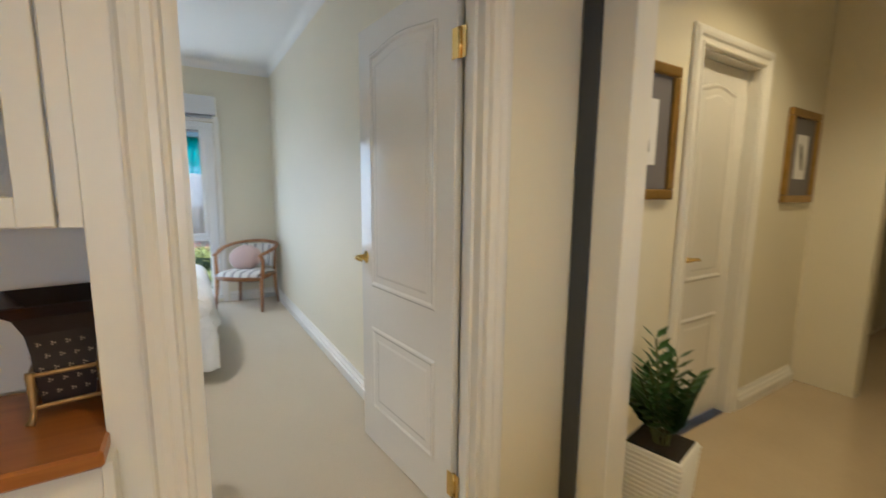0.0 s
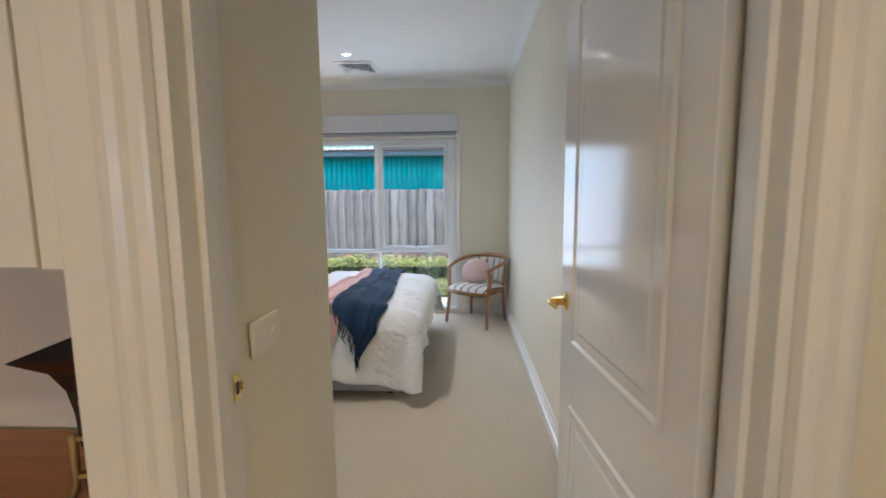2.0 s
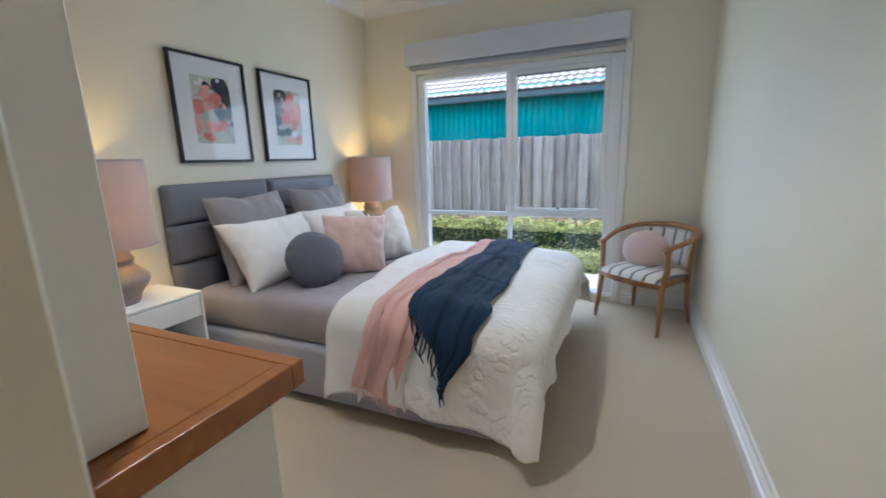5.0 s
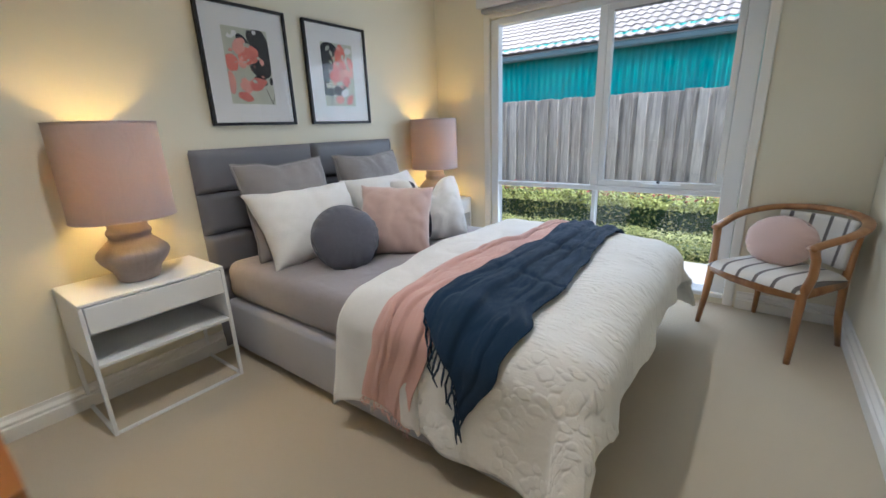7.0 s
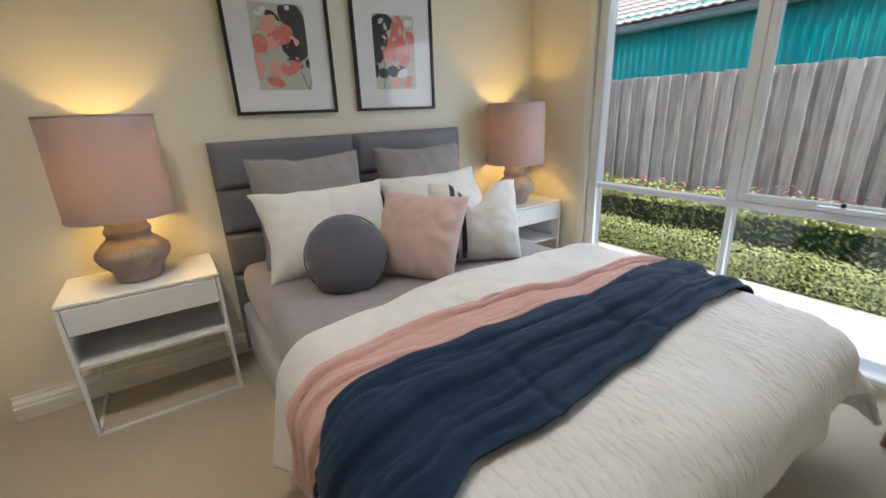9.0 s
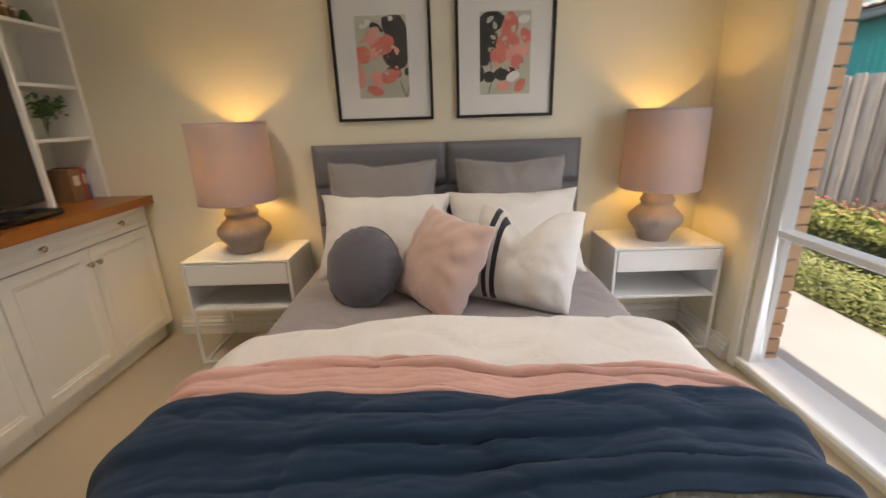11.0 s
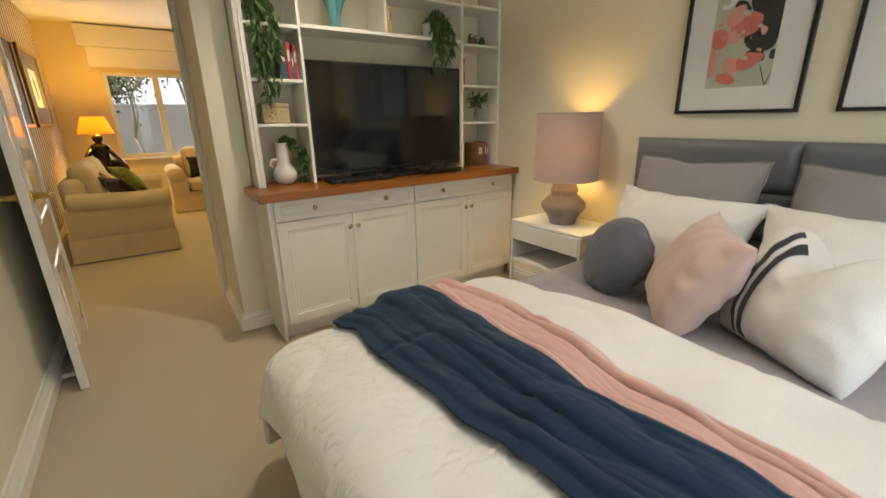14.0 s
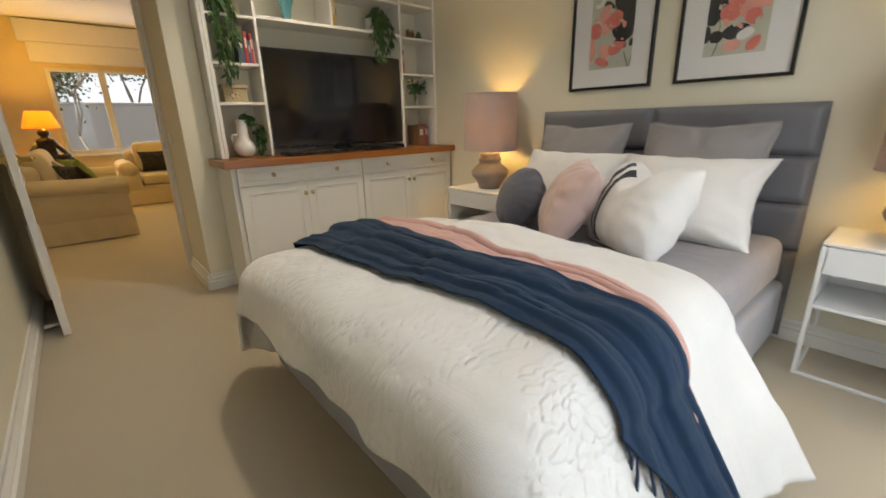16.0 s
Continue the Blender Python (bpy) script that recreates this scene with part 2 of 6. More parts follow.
BROWNCARD = material("brown_book_cover", (0.24, 0.13, 0.06), 0.6, 0, 0.15, 12, 90)
GOLD = material("aged_gold_frame", (0.36, 0.22, 0.06), 0.38, 0.7, 0.25, 18, 120, 0.2, 0.003)
ART_GREY = material("grey_mount", (0.16, 0.15, 0.16), 0.7)
SOFA = woven("cream_sofa_fabric", (0.62, 0.52, 0.34), 260, 0.4, crease=5)
STATUE = material("dark_bronze", (0.02, 0.014, 0.012), 0.3, 0.3, 0.3, 20, 90, 0.1)
SOIL = material("dark_soil", (0.02, 0.015, 0.01), 0.95, 0, 0.4, 60, 200, 0.6, 0.01)
CORD = material("white_cord", (0.7, 0.7, 0.68), 0.5)


def carpet():
    m = material("beige_carpet", (0.60, 0.512, 0.372), 0.95, 0, 0.05, 2.2, 420, 0.9, 0.006, spec=0.1, sheen=0.25)
    return m


CARPET = carpet()
TILE = material("polished_beige_tile", (0.52, 0.42, 0.28), 0.12, 0, 0.06, 3, 50, 0.02, 0.001, coat=0.4)


def embossed():
    """White cotton with a raised scrolling leaf pattern."""
    m = woven("white_embossed_duvet", (0.80, 0.785, 0.755), 520, 0.2, crease=6)
    t, n, l, b = nodes_of(m)
    co = n("ShaderNodeTexCoord").outputs["Object"]
    warp, bp = n("ShaderNodeTexNoise"), n("ShaderNodeBump")
    warp.inputs["Scale"].default_value, warp.inputs["Detail"].default_value = 7.0, 2
    l(co, warp.inputs["Vector"])
    add = n("ShaderNodeVectorMath")
    add.operation = "MULTIPLY_ADD"
    l(warp.outputs["Color"], add.inputs[0])
    add.inputs[1].default_value = (0.08, 0.08, 0.08)
    l(co, add.inputs[2])
    high = None
    for turn, length, width in ((40, 15.0, 42.0), (-35, 17.0, 46.0), (95, 16.0, 44.0)):
        # long leaf-shaped pads lying in one direction, each with a raised rib
        mp, w, leaf_ = n("ShaderNodeMapping"), n("ShaderNodeTexVoronoi"), n("ShaderNodeMapRange")
        mp.inputs["Rotation"].default_value = (0, 0, math.radians(turn))
        mp.inputs["Scale"].default_value = (length, width, length)
        w.inputs["Scale"].default_value = 1.0
        l(add.outputs[0], mp.inputs["Vector"]), l(mp.outputs[0], w.inputs["Vector"])
        l(w.outputs["Distance"], leaf_.inputs[0])
        leaf_.interpolation_type = "SMOOTHSTEP"
        leaf_.inputs[1].default_value, leaf_.inputs[2].default_value = 0.46, 0.24
        if high is None:
            high = leaf_.outputs[0]
        else:
            top = n("ShaderNodeMath")
            top.operation = "MAXIMUM"
            l(high, top.inputs[0]), l(leaf_.outputs[0], top.inputs[1])
            high = top.outputs[0]
    bp.inputs["Strength"].default_value, bp.inputs["Distance"].default_value = 0.7, 0.006
    old = b.inputs["Normal"].links[0].from_socket
    patch, keep, total = n("ShaderNodeTexNoise"), n("ShaderNodeMapRange"), n("ShaderNodeMath")
    patch.inputs["Scale"].default_value, patch.inputs["Detail"].default_value = 5.5, 1
    l(co, patch.inputs["Vector"]), l(patch.outputs["Fac"], keep.inputs[0])
    keep.inputs[1].default_value, keep.inputs[2].default_value = 0.36, 0.50
    total.operation = "MULTIPLY"
    l(high, total.inputs[0]), l(keep.outputs[0], total.inputs[1])
    l(total.outputs[0], bp.inputs["Height"]), l(old, bp.inputs["Normal"]), l(bp.outputs[0], b.inputs["Normal"])
    return m


DUVET = embossed()


def striped(name, base, dark, axis, pitch, width, offset=0.0):
    m = woven(name, base, 420, 0.3, crease=6)
    t, n, l, b = nodes_of(m)
    co = n("ShaderNodeTexCoord").outputs["Object"]
    sep, add, mod, less, mix = n("ShaderNodeSeparateXYZ"), n("ShaderNodeMath"), n("ShaderNodeMath"), n("ShaderNodeMath"), n("ShaderNodeMix")
    mix.data_type = "RGBA"
    l(co, sep.inputs[0]), l(sep.outputs[axis], add.inputs[0])
    add.inputs[1].default_value = offset
    mod.operation, less.operation = "FLOORED_MODULO", "LESS_THAN"
    l(add.outputs[0], mod.inputs[0]), l(mod.outputs[0], less.inputs[0])
    mod.inputs[1].default_value, less.inputs[1].default_value = pitch, width
    old = b.inputs["Base Color"].links[0].from_socket
    l(less.outputs[0], mix.inputs["Factor"]), l(old, mix.inputs["A"])
    mix.inputs["B"].default_value = (*dark, 1)
    l(mix.outputs["Result"], b.inputs["Base Color"])
    return m


CHAIRSTRIPE = striped("cream_cloth_with_grey_stripes", (0.72, 0.69, 0.64), (0.15, 0.13, 0.125), "X", 0.092, 0.018, 0.055)
WALLSTRIPE = striped("striped_wallpaper", (0.62, 0.52, 0.36), (0.13, 0.09, 0.07), "Y", 0.13, 0.055)


# ---- building blocks ----
def part(name, bm, mat, parent=None, label="", smooth=False):
    me = bpy.data.meshes.new(name)
    bm.normal_update()
    bm.to_mesh(me)
    bm.free()
    me.materials.append(mat)
    if smooth:
        me.shade_smooth()
    ob = new(name, me)
    if parent is not None:
        ob.parent = parent
    if label:
        ob["label"] = label
    return ob


def thing(name, at, label, category, group="", rz=0.0, kind=""):
    ob = new(name)
    ob.empty_display_size = 0.1
    ob.matrix_world = pose(*at, 0, 0, rz)
    bpy.context.view_layer.update()
    return tagged(ob, label, category, group, kind)


def box(x0, x1, y0, y1, z0, z1, bevel=0.0, bm=None, segments=1):
    b = bm or bmesh.new()
    made = bmesh.ops.create_cube(b, size=1.0)["verts"]
    bmesh.ops.transform(b, matrix=Matrix.Translation(((x0 + x1) / 2, (y0 + y1) / 2, (z0 + z1) / 2)) @ Matrix.Diagonal((x1 - x0, y1 - y0, z1 - z0, 1)), verts=made)
    if bevel:
        edges = list({e for v in made for e in v.link_edges})
        bmesh.ops.bevel(b, geom=edges, offset=bevel, segments=segments, affect="EDGES", profile=0.5)
    return b


def lathe(profile, steps=32, bm=None, cap=True, wave=None):
    """A solid of revolution about z from (radius, height) pairs."""
    b = bm or bmesh.new()
    rings = []
    for r, z in profile:
        ring = []
        for i in range(steps):
            a = 2 * math.pi * i / steps
            rr = r * (wave(a, z) if wave else 1)
            ring.append(b.verts.new((rr * math.cos(a), rr * math.sin(a), z)))
        rings.append(ring)
    for p, q in zip(rings, rings[1:]):
        for i in range(steps):
            b.faces.new((p[i], p[(i + 1) % steps], q[(i + 1) % steps], q[i]))
    if cap:
        b.faces.new(list(reversed(rings[0])))
        b.faces.new(rings[-1])
    return b


def tube(points, radius, steps=8, bm=None, flat=1.0):
    """A round bar along points; radius may be a list; flat squeezes it upright."""
    b = bm or bmesh.new()
    pts = [Vector(p) for p in points]
    rad = radius if isinstance(radius, (list, tuple)) else [radius] * len(pts)
    rings, side = [], None
    for i, p in enumerate(pts):
        d = (pts[min(i + 1, len(pts) - 1)] - pts[max(i - 1, 0)]).normalized()
        ref = Vector((0, 0, 1)) if abs(d.z) < 0.95 else Vector((1, 0, 0))
        if side is None or abs(d.dot(side)) > 0.9:
            side = d.cross(ref).normalized()
        side = (side - d * side.dot(d)).normalized()
        up = side.cross(d).normalized()
        rings.append([b.verts.new(p + (side * math.cos(a) + up * math.sin(a) * flat) * rad[i]) for a in (2 * math.pi * k / steps for k in range(steps))])
    for p, q in zip(rings, rings[1:]):
        for i in range(steps):
            b.faces.new((p[i], p[(i + 1) % steps], q[(i + 1) % steps], q[i]))
    b.faces.new(list(reversed(rings[0])))
    b.faces.new(rings[-1])
    bmesh.ops.recalc_face_normals(b, faces=b.faces)
    return b


def sheet(fn, nu, nv, thick=0.0, bm=None):
    """A surface from fn(u, v), u and v from 0 to 1, with thickness towards its back."""
    b = bm or bmesh.new()
    grid = [[b.verts.new(fn(i / nu, j / nv)) for j in range(nv + 1)] for i in range(nu + 1)]
    faces = [b.faces.new((grid[i][j], grid[i + 1][j], grid[i + 1][j + 1], grid[i][j + 1])) for i in range(nu) for j in range(nv)]
    if thick:
        b.normal_update()
        bmesh.ops.solidify(b, geom=faces, thickness=thick)
    return b


def moved(bm, m):
    bmesh.ops.transform(bm, matrix=m, verts=bm.verts)
    return bm


def n2(x, y, s=0.0):
    return noise.noise((x, y, s))


def structure(name, bm, mat, label="", smooth=False):
    return tagged(part(name, bm, mat, None, "", smooth), label, "", "", "structure")


# ---- setting ----
CZ = 2.66
WX, EX = -2.05, 0.898
WY, TY = 5.42, 1.75

structure("floor", box(-3.3, 1.30, -3.96, 5.43, -0.12, 0.0), CARPET, "beige cut-pile carpet through bedroom and living room")
structure("hall_floor", box(1.304, 6.2, -0.45, 1.16, -0.12, 0.004), TILE, "polished beige tiles in the hallway")
structure("ceiling", box(-3.4, 6.3, -4.05, 5.43, CZ, CZ + 0.12), CEIL, "flat white painted plaster ceiling")
structure("wall_west", box(WX - 0.12, WX, 1.56, 5.43, 0, CZ), PAINT, "cream painted wall behind the bed")
structure("wall_east", box(EX, EX + 0.12, 1.28, 5.43, 0, CZ), PAINT, "cream painted plaster wall")
# window wall round the opening
b = box(WX - 0.12, -1.50, WY, WY + 0.10, 0, CZ)
box(0.30, EX + 0.12, WY, WY + 0.10, 0, CZ, bm=b)
box(-1.50, 0.30, WY, WY + 0.10, 2.03, CZ, bm=b)
box(-1.50, 0.30, WY, WY + 0.10, -0.1, 0.04, bm=b)
structure("wall_north", b, PAINT, "cream painted wall with a tall window")
# wall between bedroom and living room
b = box(-0.20, -0.03, 1.28, 1.86, 0, CZ, 0.004)
box(WX - 0.12, -0.20, 1.56, TY, 0, CZ, bm=b)
structure("wall_south", b, PAINT, "cream painted wall end beside the built-in shelves")
b = box(-0.18, -0.027, 1.16, 1.28, 0, CZ)
box(0.842, 1.37, 1.16, 1.28, 0, CZ, bm=b)
box(-0.027, 0.842, 1.16, 1.28, 2.07, CZ, bm=b)
structure("wall_door", b, PAINT, "cream painted wall with a doorway")
structure("wall_living_north", box(-3.3, -0.20, 1.50, 1.556, 0, CZ), PAINT, "painted wall behind the display cupboard")
# cornice in the bedroom: a cove in each corner
for name, p0, p1, inward in (("trim_cornice_north", (WX, WY), (EX, WY), (0, -1)), ("trim_cornice_west", (WX, 1.75), (WX, WY), (1, 0)), ("trim_cornice_east", (EX, 1.28), (EX, WY), (-1, 0))):
    b = bmesh.new()
    prof = [(0.002, 0.002)] + [(0.075 * (1 - math.sin(a)) + 0.002, 0.075 * (1 - math.cos(a)) + 0.002) for a in (math.pi / 2 * k / 6 for k in range(7))]
    ends = []
    for p in (p0, p1):
        ends.append([b.verts.new((p[0] + inward[0] * d, p[1] + inward[1] * d, CZ - h)) for d, h in prof])
    k = len(prof)
    for i in range(k):
        b.faces.new((ends[0][i], ends[0][(i + 1) % k], ends[1][(i + 1) % k], ends[1][i]))
    b.faces.new(ends[0]), b.faces.new(list(reversed(ends[1])))
    bmesh.ops.recalc_face_normals(b, faces=b.faces)
    structure(name, b, CEIL, "white coved plaster cornice")


def skirting(name, x0, y0, x1, y1, nx, ny, h=0.11):
    """A moulded skirting board along a wall, proud in the direction n."""
    b = bmesh.new()
    prof = [(0.0, 0.0), (0.032, 0.0), (0.032, h * 0.55), (0.022, h * 0.60), (0.024, h * 0.72), (0.011, h * 0.86), (0.009, h), (0.0, h)]
    ends = [[b.verts.new((x + nx * d, y + ny * d, z + 0.001)) for d, z in prof] for x, y in ((x0, y0), (x1, y1))]
    k = len(prof)
    for i in range(k):
        b.faces.new((ends[0][i], ends[0][(i + 1) % k], ends[1][(i + 1) % k], ends[1][i]))
    b.faces.new(ends[0]), b.faces.new(list(reversed(ends[1])))
    bmesh.ops.recalc_face_normals(b, faces=b.faces)
    structure(name, b, GLOSS, "white moulded skirting board")


skirting("baseboard_east", EX, 1.36, EX, WY - 0.03, -1, 0)
skirting("baseboard_west", WX, 2.24, WX, WY - 0.03, 1, 0)
skirting("baseboard_north", 0.37, WY, EX - 0.03, WY, 0, -1)
skirting("baseboard_north_west", WX + 0.03, WY, -1.57, WY, 0, -1)
skirting("baseboard_wall_end", -0.20, 1.86, -0.008, 1.86, 0, 1)
skirting("baseboard_switch_wall", -0.03, 1.31, -0.03, 1.884, 1, 0)
skirting("baseboard_hall", 2.77, 1.16, 3.55, 1.16, 0, -1)
skirting("baseboard_hall_near", 1.40, 1.16, 1.97, 1.16, 0, -1)
skirting("baseboard_living", 1.24, -3.9, 1.24, -0.4, -1, 0)

# living room and hallway shell
structure("wall_living_east", box(1.24, 1.30, -3.96, -0.36, 0, CZ), WALLSTRIPE, "wall covered in striped cream and brown paper")
structure("wall_living_west", box(-3.42, -3.30, -4.05, 1.56, 0, CZ), GOLDPAINT, "cream painted living room wall")
b = box(-3.3, -1.32, -4.05, -3.95, 0, CZ)
box(0.60, 1.30, -4.05, -3.95, 0, CZ, bm=b)
box(-1.32, 0.60, -4.05, -3.95, 2.02, CZ, bm=b)
box(-1.32, 0.60, -4.05, -3.95, 0, 0.73, bm=b)
structure("wall_living_south", b, GOLDPAINT, "cream painted wall with a wide window")
b = box(1.374, 2.05, 1.16, 1.28, 0, CZ)
box(2.69, 6.2, 1.16, 1.28, 0, CZ, bm=b)
box(2.05, 2.69, 1.16, 1.28, 1.98, CZ, bm=b)
structure("wall_hall_north", b, PAINT, "warm cream hallway wall with a white door")
structure("wall_hall_south", box(1.30, 6.2, -0.48, -0.36, 0, CZ), PAINT, "cream painted hallway wall")
structure("wall_hall_corner", box(3.58, 3.70, 0.82, 1.158, 0, CZ), PAINT, "short cream wall at the end of the hallway")
structure("wall_hall_end", box(6.2, 6.3, -0.48, 1.28, 0, CZ), PAINT, "far end of the hallway")
# the nib beside the doorway, with its dark slot
b = box(1.258, 1.37, 0.942, 1.158, 0, CZ, 0.003)
nib = structure("wall_nib", b, GLOSS, "white painted wall nib with a dark slot")
structure("trim_slot", box(1.247, 1.2575, 1.072, 1.150, 0, CZ), GREYSTRIP, "dark grey slot of a sliding door")


# ---- window and doors ----
def window_unit():
    w = tagged(new("window_1"), "tall white-framed window with a lower fixed light and an awning sash", "", "", "structure")
    y0, y1 = 5.425, 5.50
    part("window_frame", box(-1.497, -1.43, y0, y1, 0.06, 2.02, 0.004), ALU, w)
    part("window_frame", box(0.20, 0.297, y0, y1, 0.06, 2.02, 0.004), ALU, w)
    part("window_frame", box(-1.43, 0.20, y0, y1, 1.975, 2.027, 0.004), ALU, w)
    part("window_sill", box(-1.497, 0.297, 5.40, 5.53, 0.042, 0.075, 0.006), ALU, w)
    part("transom", box(-1.43, 0.20, y0 + 0.004, y1 - 0.004, 0.722, 0.757, 0.004), ALU, w)
    part("mullion", box(-0.640, -0.585, y0 + 0.002, y1 - 0.002, 0.757, 1.975, 0.004), ALU, w)
    part("lower_mullion", box(-0.622, -0.592, y0 + 0.004, y1 - 0.004, 0.075, 0.722, 0.003), ALU, w)
    sash = part("sash", box(-0.583, 0.198, 5.43, 5.478, 0.760, 0.800, 0.004), ALU, w, "white awning sash frame")
    box_parts = ((-0.583, -0.548, 0.80, 1.935), (0.160, 0.198, 0.80, 1.935), (-0.583, 0.198, 1.935, 1.972))
    for x0, x1, z0, z1 in box_parts:
        part("sash_rail", box(x0, x1, 5.43, 5.478, z0, z1, 0.003), ALU, sash)
    part("screen_edge", box(-0.548, 0.160, 5.435, 5.44, 1.922, 1.935), SHUTTERDARK, sash)
    part("winder", box(-0.26, -0.03, 5.405, 5.43, 0.775, 0.79, 0.004), ALU, sash, "white window winder")
    part("winder_knob", lathe([(0.008, 0), (0.011, 0.008), (0.008, 0.018)], 12, cap=True), BLACK, sash).location = (-0.17, 5.415, 0.793)
    for x0, x1, z0, z1 in ((-1.43, -0.64, 0.757, 1.975), (-0.548, 0.16, 0.80, 1.935), (-1.43, -0.622, 0.075, 0.722), (-0.592, 0.20, 0.075, 0.722)):
        p = part("pane", box(x0, x1, 5.462, 5.466, z0, z1), GLASS, w)
        p.visible_shadow = False
    # inside architrave
    for i, (x0, x1, z0, z1) in enumerate(((-1.555, -1.50, 0.0, 2.085), (0.30, 0.355, 0.0, 2.085), (-1.50, 0.30, 2.03, 2.085))):
        part("architrave", box(x0, x1, 5.404, 5.419, z0, z1, 0.005), GLOSS, w)
    return w


window_unit()

blind = thing("roller_blind_box", (-0.61, 5.42, 2.06), "pale grey fabric blind box above the window", "blind")
part("pelmet", box(-0.96, 0.94, -0.105, 0.0, 0.035, 0.225, 0.006), SHUTTER, blind)
part("blind_roll", box(-0.93, 0.91, -0.085, -0.02, 0.0, 0.034, 0.01), SHUTTERDARK, blind, "darker grey rolled blind")


def panel_leaf(width, height, thick, parent, mat, tops=True):
    """A door leaf of two recessed panels, the upper one with an arched head, in its own x (width) and z."""
    st = 0.11
    lower = (0.200, 0.628)
    upper = (0.832, height - 0.10)
    b = box(0, width, -thick / 2, thick / 2, 0.006, height, 0.003)
    leaf = part("leaf", b, mat, parent)
    for side in (-1, 1):
        y = side * thick / 2
        for k, (z0, z1) in enumerate((lower, upper)):
            b = bmesh.new()

            def outline(inset):
                x0, x1, a, c = st + inset, width - st - inset, z0 + inset, z1 - inset
                pts = [(x0, a), (x1, a)]
                if k == 1:
                    h = 0.03
                    for i in range(9):
                        s = i / 8
                        x = x1 + (x0 - x1) * s
                        pts.append((x, c - h + h * (0.5 - 0.5 * math.cos(2 * math.pi * s)) ** 0.8))
                else:
                    pts += [(x1, c), (x0, c)]
                return pts
            rings = []
            for inset, lift in ((0.0, 0.0005), (0.008, 0.007), (0.016, 0.007), (0.026, 0.0015), (0.055, 0.0012), (0.066, 0.004)):
                rings.append([b.verts.new((x, y + side * lift, z)) for x, z in outline(inset)])
            n = len(rings[0])
            for p, q in zip(rings, rings[1:]):
                for i in range(n):
                    b.faces.new((p[i], p[(i + 1) % n], q[(i + 1) % n], q[i]))
            b.faces.new(rings[-1])
            bmesh.ops.recalc_face_normals(b, faces=b.faces)
            part("panel_moulding", b, mat, leaf)
    return leaf


def lever(parent, side, x, z, y, reach):
    """A brass lever handle on an oval rose."""
    rose = lathe([(0.020, 0), (0.022, 0.004), (0.018, 0.010), (0.010, 0.014), (0.009, 0.055)], 20)
    moved(rose, Matrix.Diagonal((1, 1.5, 1, 1)))
    moved(rose, pose(x, y, z, -90 * side, 0, 0))
    h = part("door_handle", rose, BRASS, parent, "polished brass lever handle", True)
    yy = y + side * 0.056
    part("lever", tube([(x, yy, z), (x + reach * 0.25, yy + side * 0.006, z + 0.004), (x + reach * 0.65, yy + side * 0.008, z + 0.002), (x + reach, yy, z - 0.006)], [0.010, 0.010, 0.009, 0.007], 12), BRASS, h, "", True)
    return h


# bedroom door, standing open against the east wall
DW = 0.775
HINGE, FREE = Vector((0.825, 1.290, 0)), Vector((0.760, 2.035, 0))
ang = math.degrees(math.atan2(FREE.y - HINGE.y, FREE.x - HINGE.x))
door = tagged(new("door_1"), "white gloss panelled door standing open, brass lever handle", "", "", "structure")
door.matrix_world = pose(HINGE.x, HINGE.y, 0, 0, 0, ang)
leaf = panel_leaf(DW - 0.02, 2.035, 0.036, door, DOORPAINT)
leaf.location = (0.012, 0, 0)
lever(door, 1, DW - 0.066, 0.97, 0.018, -0.06)
lever(door, -1, DW - 0.066, 0.97, -0.018, -0.06)
for z in (0.165, 1.79):
    h = part("hinge", tube([(0.0, 0.014, z - 0.05), (0.0, 0.014, z + 0.05)], 0.0075, 10), BRASS, door, "brass butt hinge", True)
    part("hinge_leaf", box(0.002, 0.034, 0.0185, 0.0205, z - 0.05, z + 0.05), BRASS, h)
    part("hinge_leaf", box(-0.030, -0.002, 0.010, 0.0125, z - 0.05, z + 0.05), BRASS, h)
part("stop", tube([(0.60, -0.018, 0.028), (0.60, -0.085, 0.028)], 0.012, 10), GLOSS, door, "white door stop")


def architrave(name, x0, x1, z1, y, out):
    """A moulded architrave round an opening, on the wall face y, proud in the direction out."""
    prof = [(0.0, 0.004), (0.006, 0.016), (0.014, 0.018), (0.020, 0.011), (0.036, 0.012), (0.044, 0.020), (0.058, 0.024), (0.072, 0.022), (0.080, 0.014), (0.086, 0.012), (0.086, 0.0)]
    prof = [(0.0, 0.0)] + prof
    b = bmesh.new()
    corners = [(x0, 0.0, -1, 0), (x0, z1, -1, 1), (x1, z1, 1, 1), (x1, 0.0, 1, 0)]
    rings = [[b.verts.new((x + sx * d, y + out * h, z + sz * d)) for d, h in prof] for x, z, sx, sz in corners]
    k = len(prof)
    for p, q in zip(rings, rings[1:]):
        for i in range(k):
            b.faces.new((p[i], p[(i + 1) % k], q[(i + 1) % k], q[i]))
    b.faces.new(rings[0]), b.faces.new(list(reversed(rings[-1])))
    bmesh.ops.recalc_face_normals(b, faces=b.faces)
    return structure(name, b, GLOSS, "white moulded door architrave")


